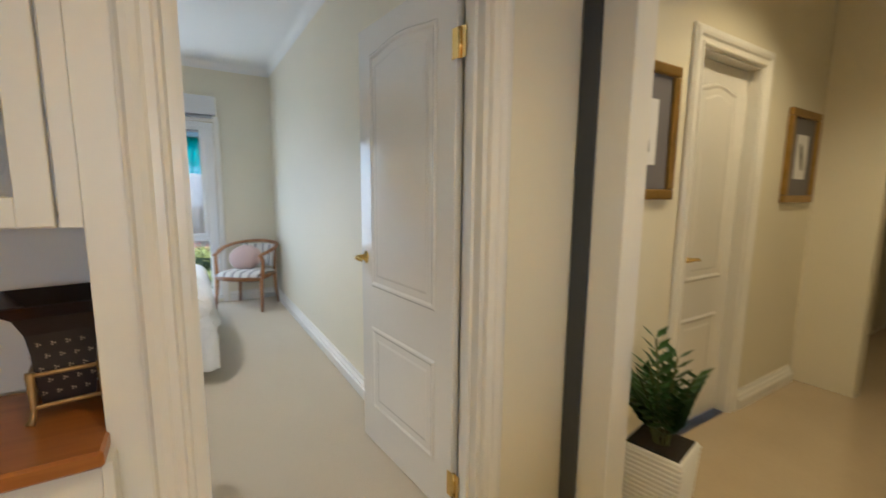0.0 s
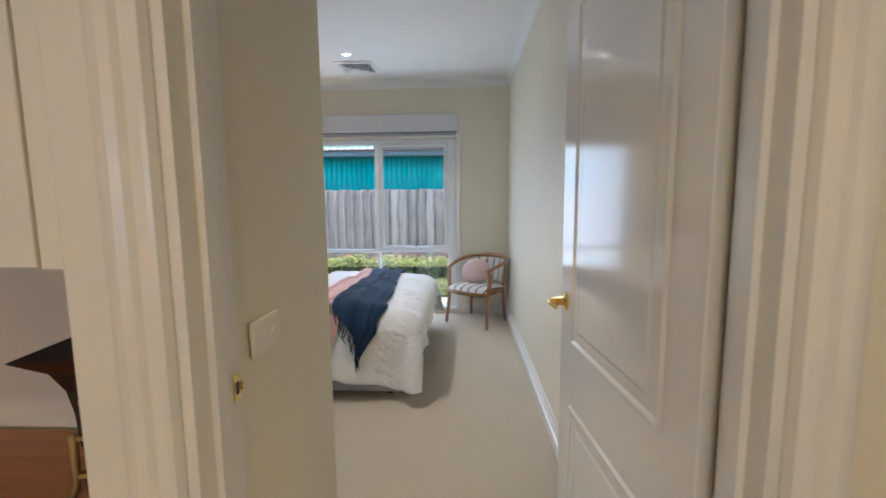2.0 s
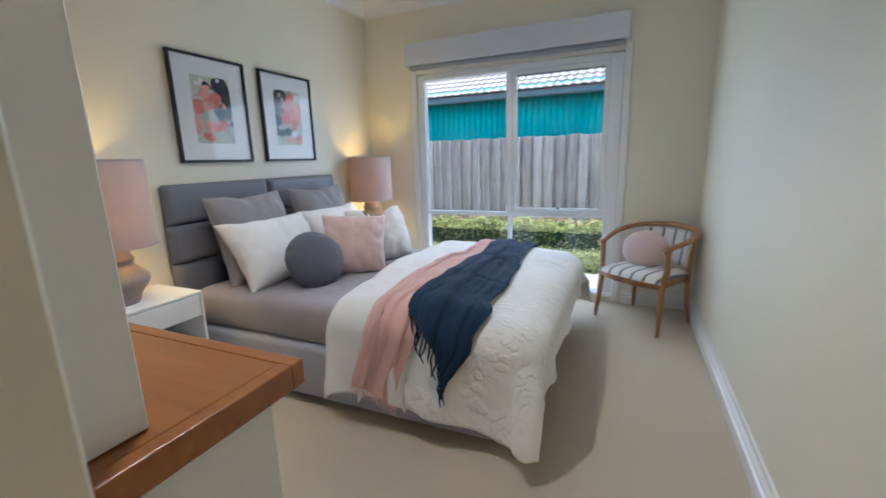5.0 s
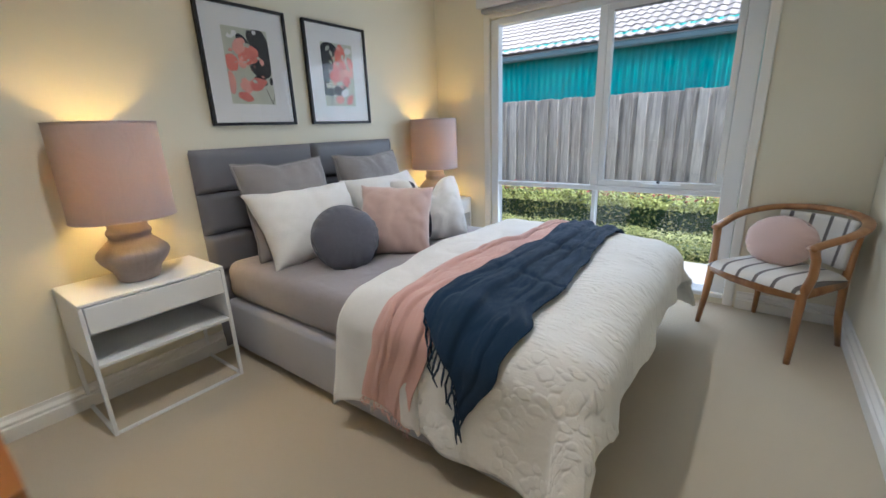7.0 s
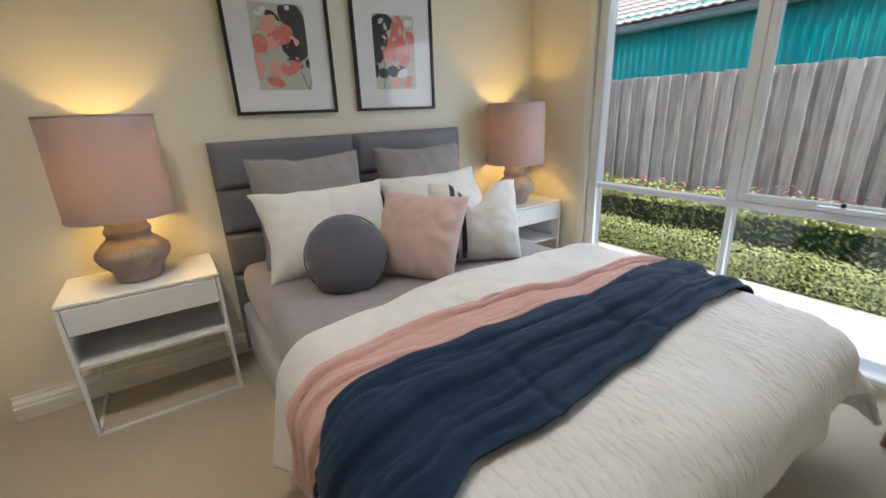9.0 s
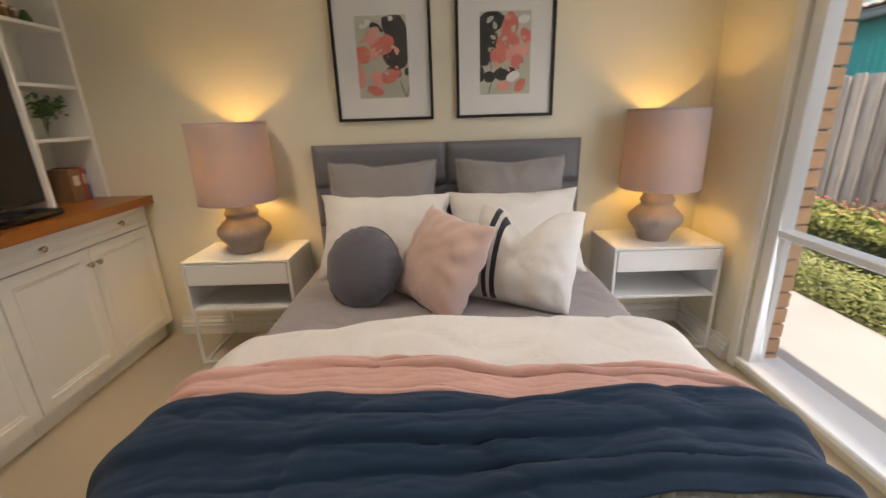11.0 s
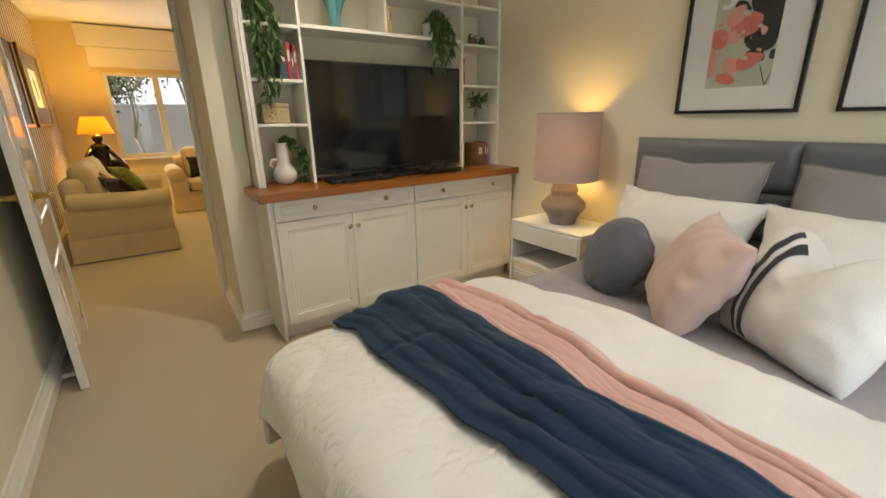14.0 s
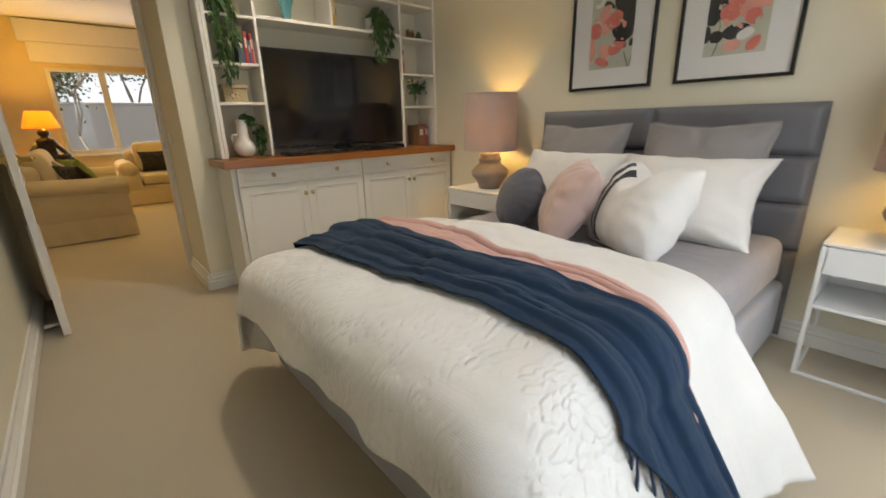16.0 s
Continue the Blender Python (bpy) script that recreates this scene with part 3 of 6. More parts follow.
architrave("trim_architrave_door", -0.023, 0.838, 2.062, 1.158, -1)
b = box(-0.0265, -0.005, 1.159, 1.285, 0, 2.045)
box(0.820, 0.8415, 1.159, 1.268, 0, 2.045, bm=b)
box(-0.0265, 0.8415, 1.159, 1.285, 2.045, 2.069, bm=b)
structure("trim_door_jamb", b, GLOSS, "white painted door jamb")
b = box(-0.005, 0.007, 1.200, 1.235, 0, 2.045)
box(0.808, 0.820, 1.200, 1.235, 0, 2.045, bm=b)
structure("trim_door_stop", b, GLOSS, "white door stop bead")
strike = thing("strike_plate", (-0.005, 1.270, 0.985), "brass strike plate on the door jamb", "strike plate")
part("plate", box(0.0, 0.0025, -0.008, 0.010, -0.024, 0.024, 0.001), BRASS, strike)
part("latch_hole", box(0.0026, 0.0032, -0.004, 0.006, -0.011, 0.011), GREYSTRIP, strike, "dark latch hole")
part("lip", box(0.0005, 0.006, 0.0105, 0.015, -0.009, 0.009, 0.002), BRASS, strike)

sw = thing("light_switch", (-0.03, 1.425, 1.035), "cream plastic light switch with one round rocker", "light switch")
part("switch_plate", box(0, 0.011, -0.058, 0.058, -0.037, 0.037, 0.004, segments=2), SWITCH, sw)
part("rocker", moved(lathe([(0.0105, 0), (0.0105, 0.004), (0.007, 0.008)], 16), pose(0.0105, 0.018, 0.0, 0, 90, 0)), SWITCH, sw)

# hallway door
hd = tagged(new("door_2"), "closed white panelled hallway door", "", "", "structure")
hd.matrix_world = pose(2.07, 1.235, 0)
panel_leaf(0.60, 1.96, 0.036, hd, DOORPAINT)
lever(hd, -1, 0.06, 0.965, -0.018, 0.09)
architrave("trim_architrave_hall_door", 2.06, 2.68, 1.97, 1.158, -1)
b = box(2.0505, 2.068, 1.159, 1.28, 0, 1.963)
box(2.672, 2.6895, 1.159, 1.28, 0, 1.963, bm=b)
box(2.0505, 2.6895, 1.159, 1.28, 1.963, 1.979, bm=b)
structure("trim_hall_door_jamb", b, GLOSS, "white painted door jamb")

# ---- bed ----
BX0, BX1, BY0, BY1 = -1.94, 0.0, 3.215, 4.695
BYC = (BY0 + BY1) / 2
bed = thing("bed", (-0.97, BYC, 0), "queen bed with grey upholstered base and padded headboard", "bed")


def in_bed(bm):
    return moved(bm, Matrix.Translation((0.97, -BYC, 0)))


part("base", in_bed(box(BX0, BX1, BY0, BY1, 0.045, 0.335, 0.03, segments=3)), BASEGREY, bed, "pale grey fabric bed base", True)
for x in (-1.75, -0.95, -0.12):
    for y in (BY0 + 0.12, BY1 - 0.12):
        part("castor", in_bed(moved(lathe([(0.03, 0.0), (0.032, 0.02), (0.026, 0.05)], 14), Matrix.Translation((x, y, 0)))), BLACK, bed)


def mattress():
    b = box(BX0 + 0.01, BX1 - 0.02, BY0 + 0.025, BY1 - 0.025, 0.33, 0.550, 0.06, segments=4)
    bmesh.ops.subdivide_edges(b, edges=[e for e in b.edges if e.calc_length() > 0.3], cuts=24, use_grid_fill=True)
    for v in b.verts:
        v.co.z += 0.006 * n2(v.co.x * 4, v.co.y * 4) if v.co.z > 0.5 else 0
        if 0.36 < v.co.z < 0.5:
            v.co.y += 0.006 * n2(v.co.x * 9, v.co.z * 6, 3)
    return b


part("mattress", in_bed(mattress()), SHEET, bed, "mattress in a mauve-grey fitted sheet", True)

head = part("headboard", in_bed(box(WX + 0.003, -2.012, 3.212, 4.70, 0.03, 1.145, 0.01)), LEATHER, bed, "grey leatherette headboard in two halves")
for y0, y1 in ((3.207, 3.953), (3.957, 4.705)):
    for z0, z1 in ((0.02, 0.243), (0.245, 0.468), (0.47, 0.693), (0.695, 0.918), (0.92, 1.152)):
        def pad(u, v, y0=y0, y1=y1, z0=z0, z1=z1):
            e = min(1.0, min(v, 1 - v) * 9) ** 0.5 * min(1.0, min(u, 1 - u) * 26) ** 0.5
            return (-2.011 + 0.036 * e, y0 + (y1 - y0) * u, z0 + (z1 - z0) * v)
        part("headboard_pad", in_bed(sheet(pad, 40, 14)), LEATHER, head, "", True)

TOPZ = 0.630


def drape(x, y, lift=0.0, round_=0.13, bx1=BX1):
    """Where a cloth laid over the bed comes to lie: flat on top, rounded over the edges, hanging below."""
    rx = 0.13
    xs = bx1
    dx = max(0.0, x - xs) * round_ / rx
    y0, y1 = BY0 + 0.10, BY1 - 0.10
    dy = y0 - y if y < y0 else (y - y1 if y > y1 else 0.0)
    sy = -1 if y < y0 else 1
    h = math.hypot(dx, dy)
    d = (dx ** 5 + dy ** 5) ** 0.2
    puff = -(0.050 if y < BYC else 0.035) * min(1.0, abs(y - BYC) / 0.74) ** 2.5 + 0.022 * n2(x * 2.1, y * 2.1, 1.7) + 0.012 * n2(x * 6, y * 6, 4.1) - 0.007 * max(0.0, 1 - abs(n2(x * 3.2 + y, y * 3.2 - x, 6.3)) * 9)
    if d < 1e-6:
        return Vector((x, y, TOPZ + lift + puff))
    ux, uy = dx / h, sy * dy / h
    r = round_
    a = min(d / r, math.pi / 2)
    out, drop = (r + lift * 0.6) * math.sin(a), (r + lift * 0.4) * (1 - math.cos(a))
    rest = max(0.0, d - r * math.pi / 2)
    along = x if dy > dx else y
    grow_ = min(1, max(0.0, d - 0.18) / 0.3)
    fold = math.sin(along * 12 + 2.6 * n2(along * 3, 7.0)) * 0.026 * grow_ + 0.016 * n2(along * 8, rest * 3, 2.0) * grow_
    corner = abs(ux * uy) * 2
    flare = 0.06 + 0.35 * corner + (0.46 * abs(uy) ** 2 if sy > 0 else 0.0)
    out += rest * flare + fold
    drop += rest * (0.97 if sy < 0 else 0.85)
    return Vector((min(x, xs) + ux * out * rx / round_, min(max(y, y0), y1) + uy * out, TOPZ + lift + puff - drop))


def duvet_sheet(u, v):
    x0 = -0.76
    x = x0 + u * (0.308 - x0)
    near, far = 0.415 + 0.05 * min(1.0, max(0.0, u - 0.3) / 0.4), 0.46
    y = (BY0 - near) + v * (BY1 - BY0 + near + far)
    hem = 0.035 * n2(x * 2.3, 4.0 if v < 0.5 else 8.0, 9.0)
    y += hem * max(0.0, (abs(2 * v - 1) - 0.6) / 0.4)
    x += 0.04 * n2(y * 2.0, 3.3, 5.0) * u
    p = drape(x, y)
    if u < 0.04:
        p.z -= 0.05 * (1 - u / 0.04) ** 2
    return p


duvet = thing("duvet", (-0.4, BYC, 0.60), "white embossed cotton duvet folded back at the head", "duvet")


def in_duvet(bm, ob=duvet):
    return moved(bm, Matrix.Translation(-ob.location))


part("cover", in_duvet(sheet(duvet_sheet, 96, 150, 0.02)), DUVET, duvet, "", True)


def fold_sheet(u, v):
    x = -0.905 + 0.41 * u
    near, far = 0.42, 0.54
    y = (BY0 - near) + v * (BY1 - BY0 + near + far)
    x += 0.014 * n2(y * 2.4, 1.0, 8.0)
    p = drape(x, y, 0.028)
    e = min(1.0, min(u / 0.16, (1 - u) / 0.05))
    p.z -= 0.03 * (1 - math.sqrt(max(0, 1 - (1 - e) ** 2)))
    side = 0.007 * math.sin(x * 40 + 3 * n2(x * 4, y * 2)) if (v < 0.22 or v > 0.8) else 0
    p.y += side * (1 if v > 0.5 else -1)
    return p


part("turned_back_top", in_duvet(sheet(fold_sheet, 24, 150, 0.03)), WHITELINEN, duvet, "plain white turned-back duvet edge", True)


def lerp_list(rows, s):
    for (a, *p), (b_, *q) in zip(rows, rows[1:]):
        if s <= b_:
            k = (s - a) / (b_ - a)
            k = k * k * (3 - 2 * k)
            return [m + (n - m) * k for m, n in zip(p, q)]
    return list(rows[-1][1:])


def throw(name, label, mat, rows, starts, ends, lift, folds, seed, tassels=(0.05, 0.085, 0.0026), cat="throw"):
    """A long cloth across the bed; rows: y, head-side x, foot-side x; starts and ends: y at the head side and the foot side."""
    ob = thing(name, (-0.35, BYC, 0.62), label, cat)
    rng = random.Random(seed)
    # long soft folds that wander along the cloth, steep on one side
    ridges = [((k + rng.uniform(0.1, 0.9)) / folds, rng.uniform(0.10, 0.26), rng.uniform(0.8, 1.5), rng.uniform(0.009, 0.029), rng.uniform(0.014, 0.045), rng.uniform(0.08, 0.20), k * 7.3, rng.uniform(-0.05, 0.26)) for k in range(folds)]

    def fn(u, v):
        y0 = starts[0] + (starts[1] - starts[0]) * v
        y1 = ends[0] + (ends[1] - ends[0]) * max(0.0, v * 2 - 1)
        y = y0 + (y1 - y0) * u
        a, c = lerp_list(rows, y)
        rag = 0.018 * n2(y * 3.2, 3.0 if v > 0.5 else 9.0, seed) + 0.007 * n2(y * 11, 3.0 if v > 0.5 else 9.0, seed + 2)
        x = a + (c - a) * v + rag * abs(2 * v - 1)
        h = 0.0
        for v0, drift, freq, high, steep, soft, ph, slant in ridges:
            s_ = v - v0 - drift * n2(y * freq, ph, seed) - slant * (y - BYC)
            h = max(h, high * (0.45 + 0.75 * abs(n2(y * 1.7, ph + 3, seed))) * math.exp(-(s_ / (steep if s_ > 0 else soft)) ** 2))
        h += 0.004 * n2(v * 5 + y * 4, y * 5, seed + 1) - 0.003 * max(0.0, 1 - abs(n2(v * 3.0 + y * 1.5, y * 4.0, seed + 4)) * 8) + 0.0022 * n2(v * 22, y * 20, seed + 6)
        edge = min(1, v * 10 + 0.2, (1 - v) * 5 + 0.15)
        low = min(1.0, max(0.0, (v - 0.30) / 0.35))
        return drape(x, y, lift + (0.018 - lift) * low + max(0.0, h + 0.004) * edge)
    part("cloth", moved(sheet(fn, 190, 80, 0.006), Matrix.Translation(-ob.location)), mat, ob, "", True)
    for end in (0.0, 1.0):
        wide = (fn(end, 0) - fn(end, 1)).length
        count = max(10, int(wide / (tassels[2] * 6)))
        for i in range(count):
            v = (i + rng.uniform(0.3, 0.7)) / count
            p = fn(end, v)
            out = -1 if end == 0 else 1
            ln = rng.uniform(tassels[0], tassels[1])
            sway = rng.uniform(-0.022, 0.022)
            pts = [p, p + Vector((sway * 0.5 + rng.uniform(-0.008, 0.008), out * 0.012, -ln * 0.35)), p + Vector((sway + rng.uniform(-0.012, 0.012), out * 0.014, -ln * 0.7)), p + Vector((sway * 0.6, out * 0.012, -ln))]
            r = tassels[2]
            part("tassel", moved(tube(pts, [r * 0.8, r * 1.3, r * 1.1, r * 0.6], 5), Matrix.Translation(-ob.location)), mat, ob)
    return ob


throw("pink_throw", "blush pink linen throw with a frayed fringe across the bed", PINKTHROW,
      [(2.80, -0.77, -0.54), (3.20, -0.67, -0.42), (3.45, -0.655, -0.40), (3.85, -0.61, -0.40), (4.2, -0.575, -0.38), (4.6, -0.55, -0.38), (4.95, -0.47, -0.36)],
      (2.84, 2.78), (4.93, 4.90), 0.036, 5, 5, (0.025, 0.045, 0.0013))
throw("navy_throw", "navy blue linen throw with knotted tassels across the bed", NAVY,
      [(2.92, -0.43, -0.30), (3.16, -0.46, -0.17), (3.30, -0.48, -0.12), (3.40, -0.48, -0.16), (3.56, -0.465, -0.135), (3.87, -0.45, -0.16), (4.2, -0.43, -0.185), (4.5, -0.47, -0.205), (4.7, -0.49, -0.195), (4.86, -0.49, -0.20), (5.12, -0.47, -0.25)],
      (3.23, 2.93), (5.12, 4.80), 0.052, 6, 11, (0.06, 0.12, 0.0034))


def cushion_face(w, h, d, sign, ears=0.10, chop=0.0, seed=1, rounded=0.0):
    """One side of a soft filled cushion as a surface over u and v: bulging, creased, with an uneven seam."""
    def fn(u, v):
        a, c = 2 * u - 1, 2 * v - 1
        rim = max(0.0, (1 - abs(a) ** 2.5) * (1 - abs(c) ** 2.5))
        t = d / 2 * rim ** 0.54
        pull = 1 - ears * (1 - a * a) * abs(c) ** 3 * 1.2
        pullx = 1 - ears * (1 - c * c) * abs(a) ** 3 * 1.2
        turn = 1 - rounded * (a * a * c * c) ** 2
        x, z = a * w / 2 * pullx * turn, c * h / 2 * pull * turn
        x += 0.009 * n2(c * 3 + seed, 5.0, seed) * abs(a) ** 5
        z += 0.009 * n2(a * 3 + seed, 9.0, seed) * abs(c) ** 5
        z -= chop * h * math.exp(-(a / 0.34) ** 2) * max(0.0, (c + 1) / 2) ** 2
        crease = 0.010 * n2(a * 2.4 + seed, c * 2.4, sign * 2.0) + 0.0015 * n2(a * 7 + seed, c * 7, sign)
        crease -= 0.005 * max(0.0, 1 - abs(n2(a * 1.4 + seed * 3, c * 1.4, sign + 4.0)) * 5)
        pinch = 0.014 * math.sin(13 * math.atan2(c, a) + seed) * max(abs(a), abs(c)) ** 4 * rim ** 0.3
        return (x, sign * (t + (crease + pinch) * min(1, rim * 4)), z + h / 2)
    return fn


def cushion(name, w, h, d, mat, at, rz, tilt, label, group="", roll=0.0, ears=0.10, chop=0.0, seed=1, piping=False, category="cushion", rounded=0.0):
    """A soft filled cushion, standing on its lower edge; its face looks along -y before turning."""
    ob = thing(name, (0, 0, 0), label, category, group)
    ob.matrix_world = Matrix.Translation(at) @ pose(0, 0, 0, 0, 0, rz) @ pose(0, 0, 0, tilt, 0, 0) @ pose(0, 0, 0, 0, roll, 0)
    f = cushion_face(w, h, d, 1, ears, chop, seed, rounded)
    b = sheet(cushion_face(w, h, d, -1, ears, chop, seed, rounded), 44, 44)
    sheet(f, 44, 44, bm=b)
    bmesh.ops.remove_doubles(b, verts=b.verts, dist=0.0006)
    bmesh.ops.recalc_face_normals(b, faces=b.faces)
    part("cover", b, mat, ob, "", True)
    if piping:
        rim = [f(k / 36, 0) for k in range(36)] + [f(1, k / 36) for k in range(36)] + [f(1 - k / 36, 1) for k in range(36)] + [f(0, 1 - k / 36) for k in range(37)]
        part("piping", tube(rim, 0.006, 6), mat, ob, "", True)
    return ob


MZ = 0.535
for y, s in ((3.62, 1), (4.285, 4)):
    cushion("euro_pillow", 0.585, 0.565, 0.23, GREYLINEN, (-1.700, y, MZ), 90, -16, "large square grey quilted pillow leaning on the headboard", "grey pillows", seed=s, ears=0.085, rounded=0.03, chop=0.012, piping=True, category="pillow")
for y, s, rz in ((3.635, 2, 88), (4.29, 7, 92)):
    cushion("pillow", 0.68, 0.46, 0.25, WHITELINEN, (-1.50, y, MZ), rz, -33, "white linen sleeping pillow leaning on a grey pillow", "white pillows", seed=s, ears=0.115, category="pillow")
cushion("pink_cushion", 0.42, 0.42, 0.22, PINKVELVET, (-1.20, 3.83, MZ), 38, -29, "square blush pink cotton cushion", seed=3, ears=0.07, roll=4)
STRIPED = dict(ears=0.05, chop=0.31, seed=8, rounded=0.04)
st = cushion("striped_cushion", 0.46, 0.43, 0.28, WHITELINEN, (-1.18, 4.205, MZ), 60, -28, "plump white cushion with two dark vertical stripes", **STRIPED)
for x in (-0.122, -0.080):
    front = cushion_face(0.46, 0.43, 0.28, -1, **STRIPED)

    def ribbon(u, v, x=x, front=front):
        px, py, pz = front(0.5 + (x + u * 0.024) / 0.46, 0.03 + 0.94 * v)
        return (px, py - 0.0025, pz)
    part("ribbon", sheet(ribbon, 4, 40), STRIPEDARK, st, "dark ribbon stripe", True)


def round_cushion(name, r, d, mat, at, rz, tilt, label):
    ob = thing(name, (0, 0, 0), label, "cushion")
    ob.matrix_world = Matrix.Translation(at) @ pose(0, 0, 0, 0, 0, rz) @ pose(0, 0, 0, tilt, 0, 0)
    prof = []
    for k in range(25):
        a = math.pi * k / 24 - math.pi / 2
        prof.append((max(0.001, r * math.cos(a) ** 0.82), d / 2 * math.sin(a)))
    b = lathe(prof, 72, wave=lambda a, z: 1 + 0.024 * math.sin(17 * a + 3 * math.sin(3 * a)) * (1 - (2 * z / d) ** 2) + 0.018 * math.sin(3 * a + 1) + 0.010 * math.sin(5 * a))
    moved(b, Matrix.Translation((0, 0, r)) @ pose(0, 0, 0, 90, 0, 0))
    part("cover", b, mat, ob, "", True)
    part("seam", moved(tube([(1.004 * r * math.cos(t), 0, r + 1.004 * r * math.sin(t)) for t in (2 * math.pi * i / 48 for i in range(49))], 0.004, 6), Matrix.Identity(4)), mat, ob, "", True)
    return ob


round_cushion("round_cushion", 0.172, 0.20, DARKGREY, (-1.225, 3.555, MZ), 66, -26, "round charcoal grey cotton cushion")


# ---- nightstands and lamps ----
def nightstand():
    ob = thing("nightstand", (0, 0, 0), "white metal nightstand with one drawer and open shelf", "nightstand", "nightstands beside the bed")
    w, dpt, top = 0.57, 0.37, 0.605
    part("top", box(-w / 2, w / 2, 0, dpt, top - 0.014, top, 0.003), METALWHITE, ob)
    for s in (-1, 1):
        x = s * (w / 2 - 0.008)
        part("side_panel", box(x - 0.006, x + 0.006, 0.012, dpt - 0.004, 0.325, top - 0.015, 0.002), METALWHITE, ob)
        for y in (0.008, dpt - 0.012):
            part("leg", box(x - 0.008, x + 0.008, y - 0.008, y + 0.008, 0.0, 0.60 - 0.011, 0.002), METALWHITE, ob)
        part("floor_rail", box(x - 0.0078, x + 0.0078, 0.018, dpt - 0.022, 0.0, 0.014, 0.002), METALWHITE, ob)
    part("shelf", box(-w / 2 + 0.016, w / 2 - 0.016, 0.004, dpt - 0.004, 0.318, 0.334, 0.002), METALWHITE, ob)
    part("front_rail", box(-w / 2 + 0.018, w / 2 - 0.018, 0.001, 0.015, 0.0, 0.014, 0.002), METALWHITE, ob)
    part("back_rail", box(-w / 2 + 0.018, w / 2 - 0.018, dpt - 0.019, dpt - 0.005, 0.0, 0.014, 0.002), METALWHITE, ob)
    part("back_panel", box(-w / 2 + 0.018, w / 2 - 0.018, dpt - 0.014, dpt - 0.008, 0.335, top - 0.015), METALWHITE, ob)
    part("drawer", box(-w / 2 + 0.019, w / 2 - 0.019, -0.002, dpt - 0.03, 0.472, top - 0.018, 0.003), METALWHITE, ob)
    return ob


ns = nightstand()
ns.matrix_world = pose(-1.675, 2.838, 0, 0, 0, 90)
copy_thing(ns, pose(-1.69, 5.103, 0, 0, 0, 90))


def table_lamp():
    ob = thing("table_lamp", (0, 0, 0), "lit table lamp with ribbed grey-brown ceramic base and mauve drum shade", "lamp", "bedside lamps")
    prof = [(0.078, 0.0), (0.084, 0.012), (0.092, 0.045), (0.128, 0.092), (0.137, 0.115), (0.132, 0.138), (0.100, 0.172), (0.084, 0.186), (0.079, 0.200), (0.086, 0.214), (0.084, 0.226), (0.074, 0.240), (0.076, 0.258), (0.064, 0.268), (0.0, 0.268)]
    part("base", lathe(prof[:-1], 72, wave=lambda a, z: 1 + (0.022 * math.sin(30 * a) if 0.03 < z < 0.165 else 0.0)), CERAMIC, ob, "ribbed grey-brown ceramic base", True)
    part("stem", lathe([(0.008, 0.266), (0.008, 0.34), (0.016, 0.342), (0.016, 0.38)], 12), BRASS, ob, "", True)
    b = lathe([(0.196, 0.282), (0.1955, 0.30), (0.1925, 0.67), (0.192, 0.685), (0.1895, 0.685), (0.19, 0.67), (0.193, 0.30), (0.1935, 0.282)], 64, cap=False)
    shade = part("shade", b, SHADE, ob, "mauve linen drum shade glowing from inside", True)
    for z, r in ((0.284, 0.1965), (0.684, 0.1925)):
        part("shade_ring", tube([(r * math.cos(t), r * math.sin(t), z) for t in (2 * math.pi * i / 48 for i in range(49))], 0.0025, 6), SHADE, shade, "", True)
    for k in range(3):
        a = 2 * math.pi * k / 3
        part("spoke", tube([(0.014 * math.cos(a), 0.014 * math.sin(a), 0.36), (0.188 * math.cos(a), 0.188 * math.sin(a), 0.36)], 0.002, 5), NICKEL, ob)
    part("bulb", moved(lathe([(0.012, 0.0), (0.03, 0.035), (0.032, 0.055), (0.02, 0.08), (0.004, 0.09)], 16), Matrix.Translation((0, 0, 0.38))), BULB, ob, "", True)
    return ob


tl = table_lamp()
tl.matrix_world = pose(-1.86, 2.832, 0.605)
copy_thing(tl, pose(-1.86, 5.09, 0.605, 0, 0, 40))
for y in (2.832, 5.09):
    lamp("bedside_lamp_light", "POINT", pose(-1.86, y, 1.055), 9.5, WARM, radius=0.05)

# ---- built-in cabinet ----
CABY, CX0, CX1 = 2.19, -2.045, -0.21


def shaker_front(name, x0, x1, z0, z1, parent, y=CABY, frame_w=0.05):
    """A cabinet front with a moulded recessed field."""
    b = bmesh.new()
    rings = []
    for inset, dep in ((0, -0.018), (0, 0), (frame_w, 0), (frame_w + 0.008, -0.006), (frame_w + 0.012, -0.004), (frame_w + 0.022, -0.007)):
        rings.append([b.verts.new((x, y + dep, z)) for x, z in ((x0 + inset, z0 + inset), (x1 - inset, z0 + inset), (x1 - inset, z1 - inset), (x0 + inset, z1 - inset))])
    for p, q in zip(rings, rings[1:]):
        for i in range(4):
            b.faces.new((p[i], p[(i + 1) % 4], q[(i + 1) % 4], q[i]))
    b.faces.new(rings[-1]), b.faces.new(list(reversed(rings[0])))
    bmesh.ops.recalc_face_normals(b, faces=b.faces)
    return part(name, b, CABINET, parent)


def knob(parent, x, z, y=CABY):
    part("knob", moved(lathe([(0.006, 0), (0.005, 0.010), (0.013, 0.016), (0.015, 0.022), (0.010, 0.028), (0.002, 0.030)], 16), pose(x, y, z, -90, 0, 0)), NICKEL, parent, "brass knob", True)


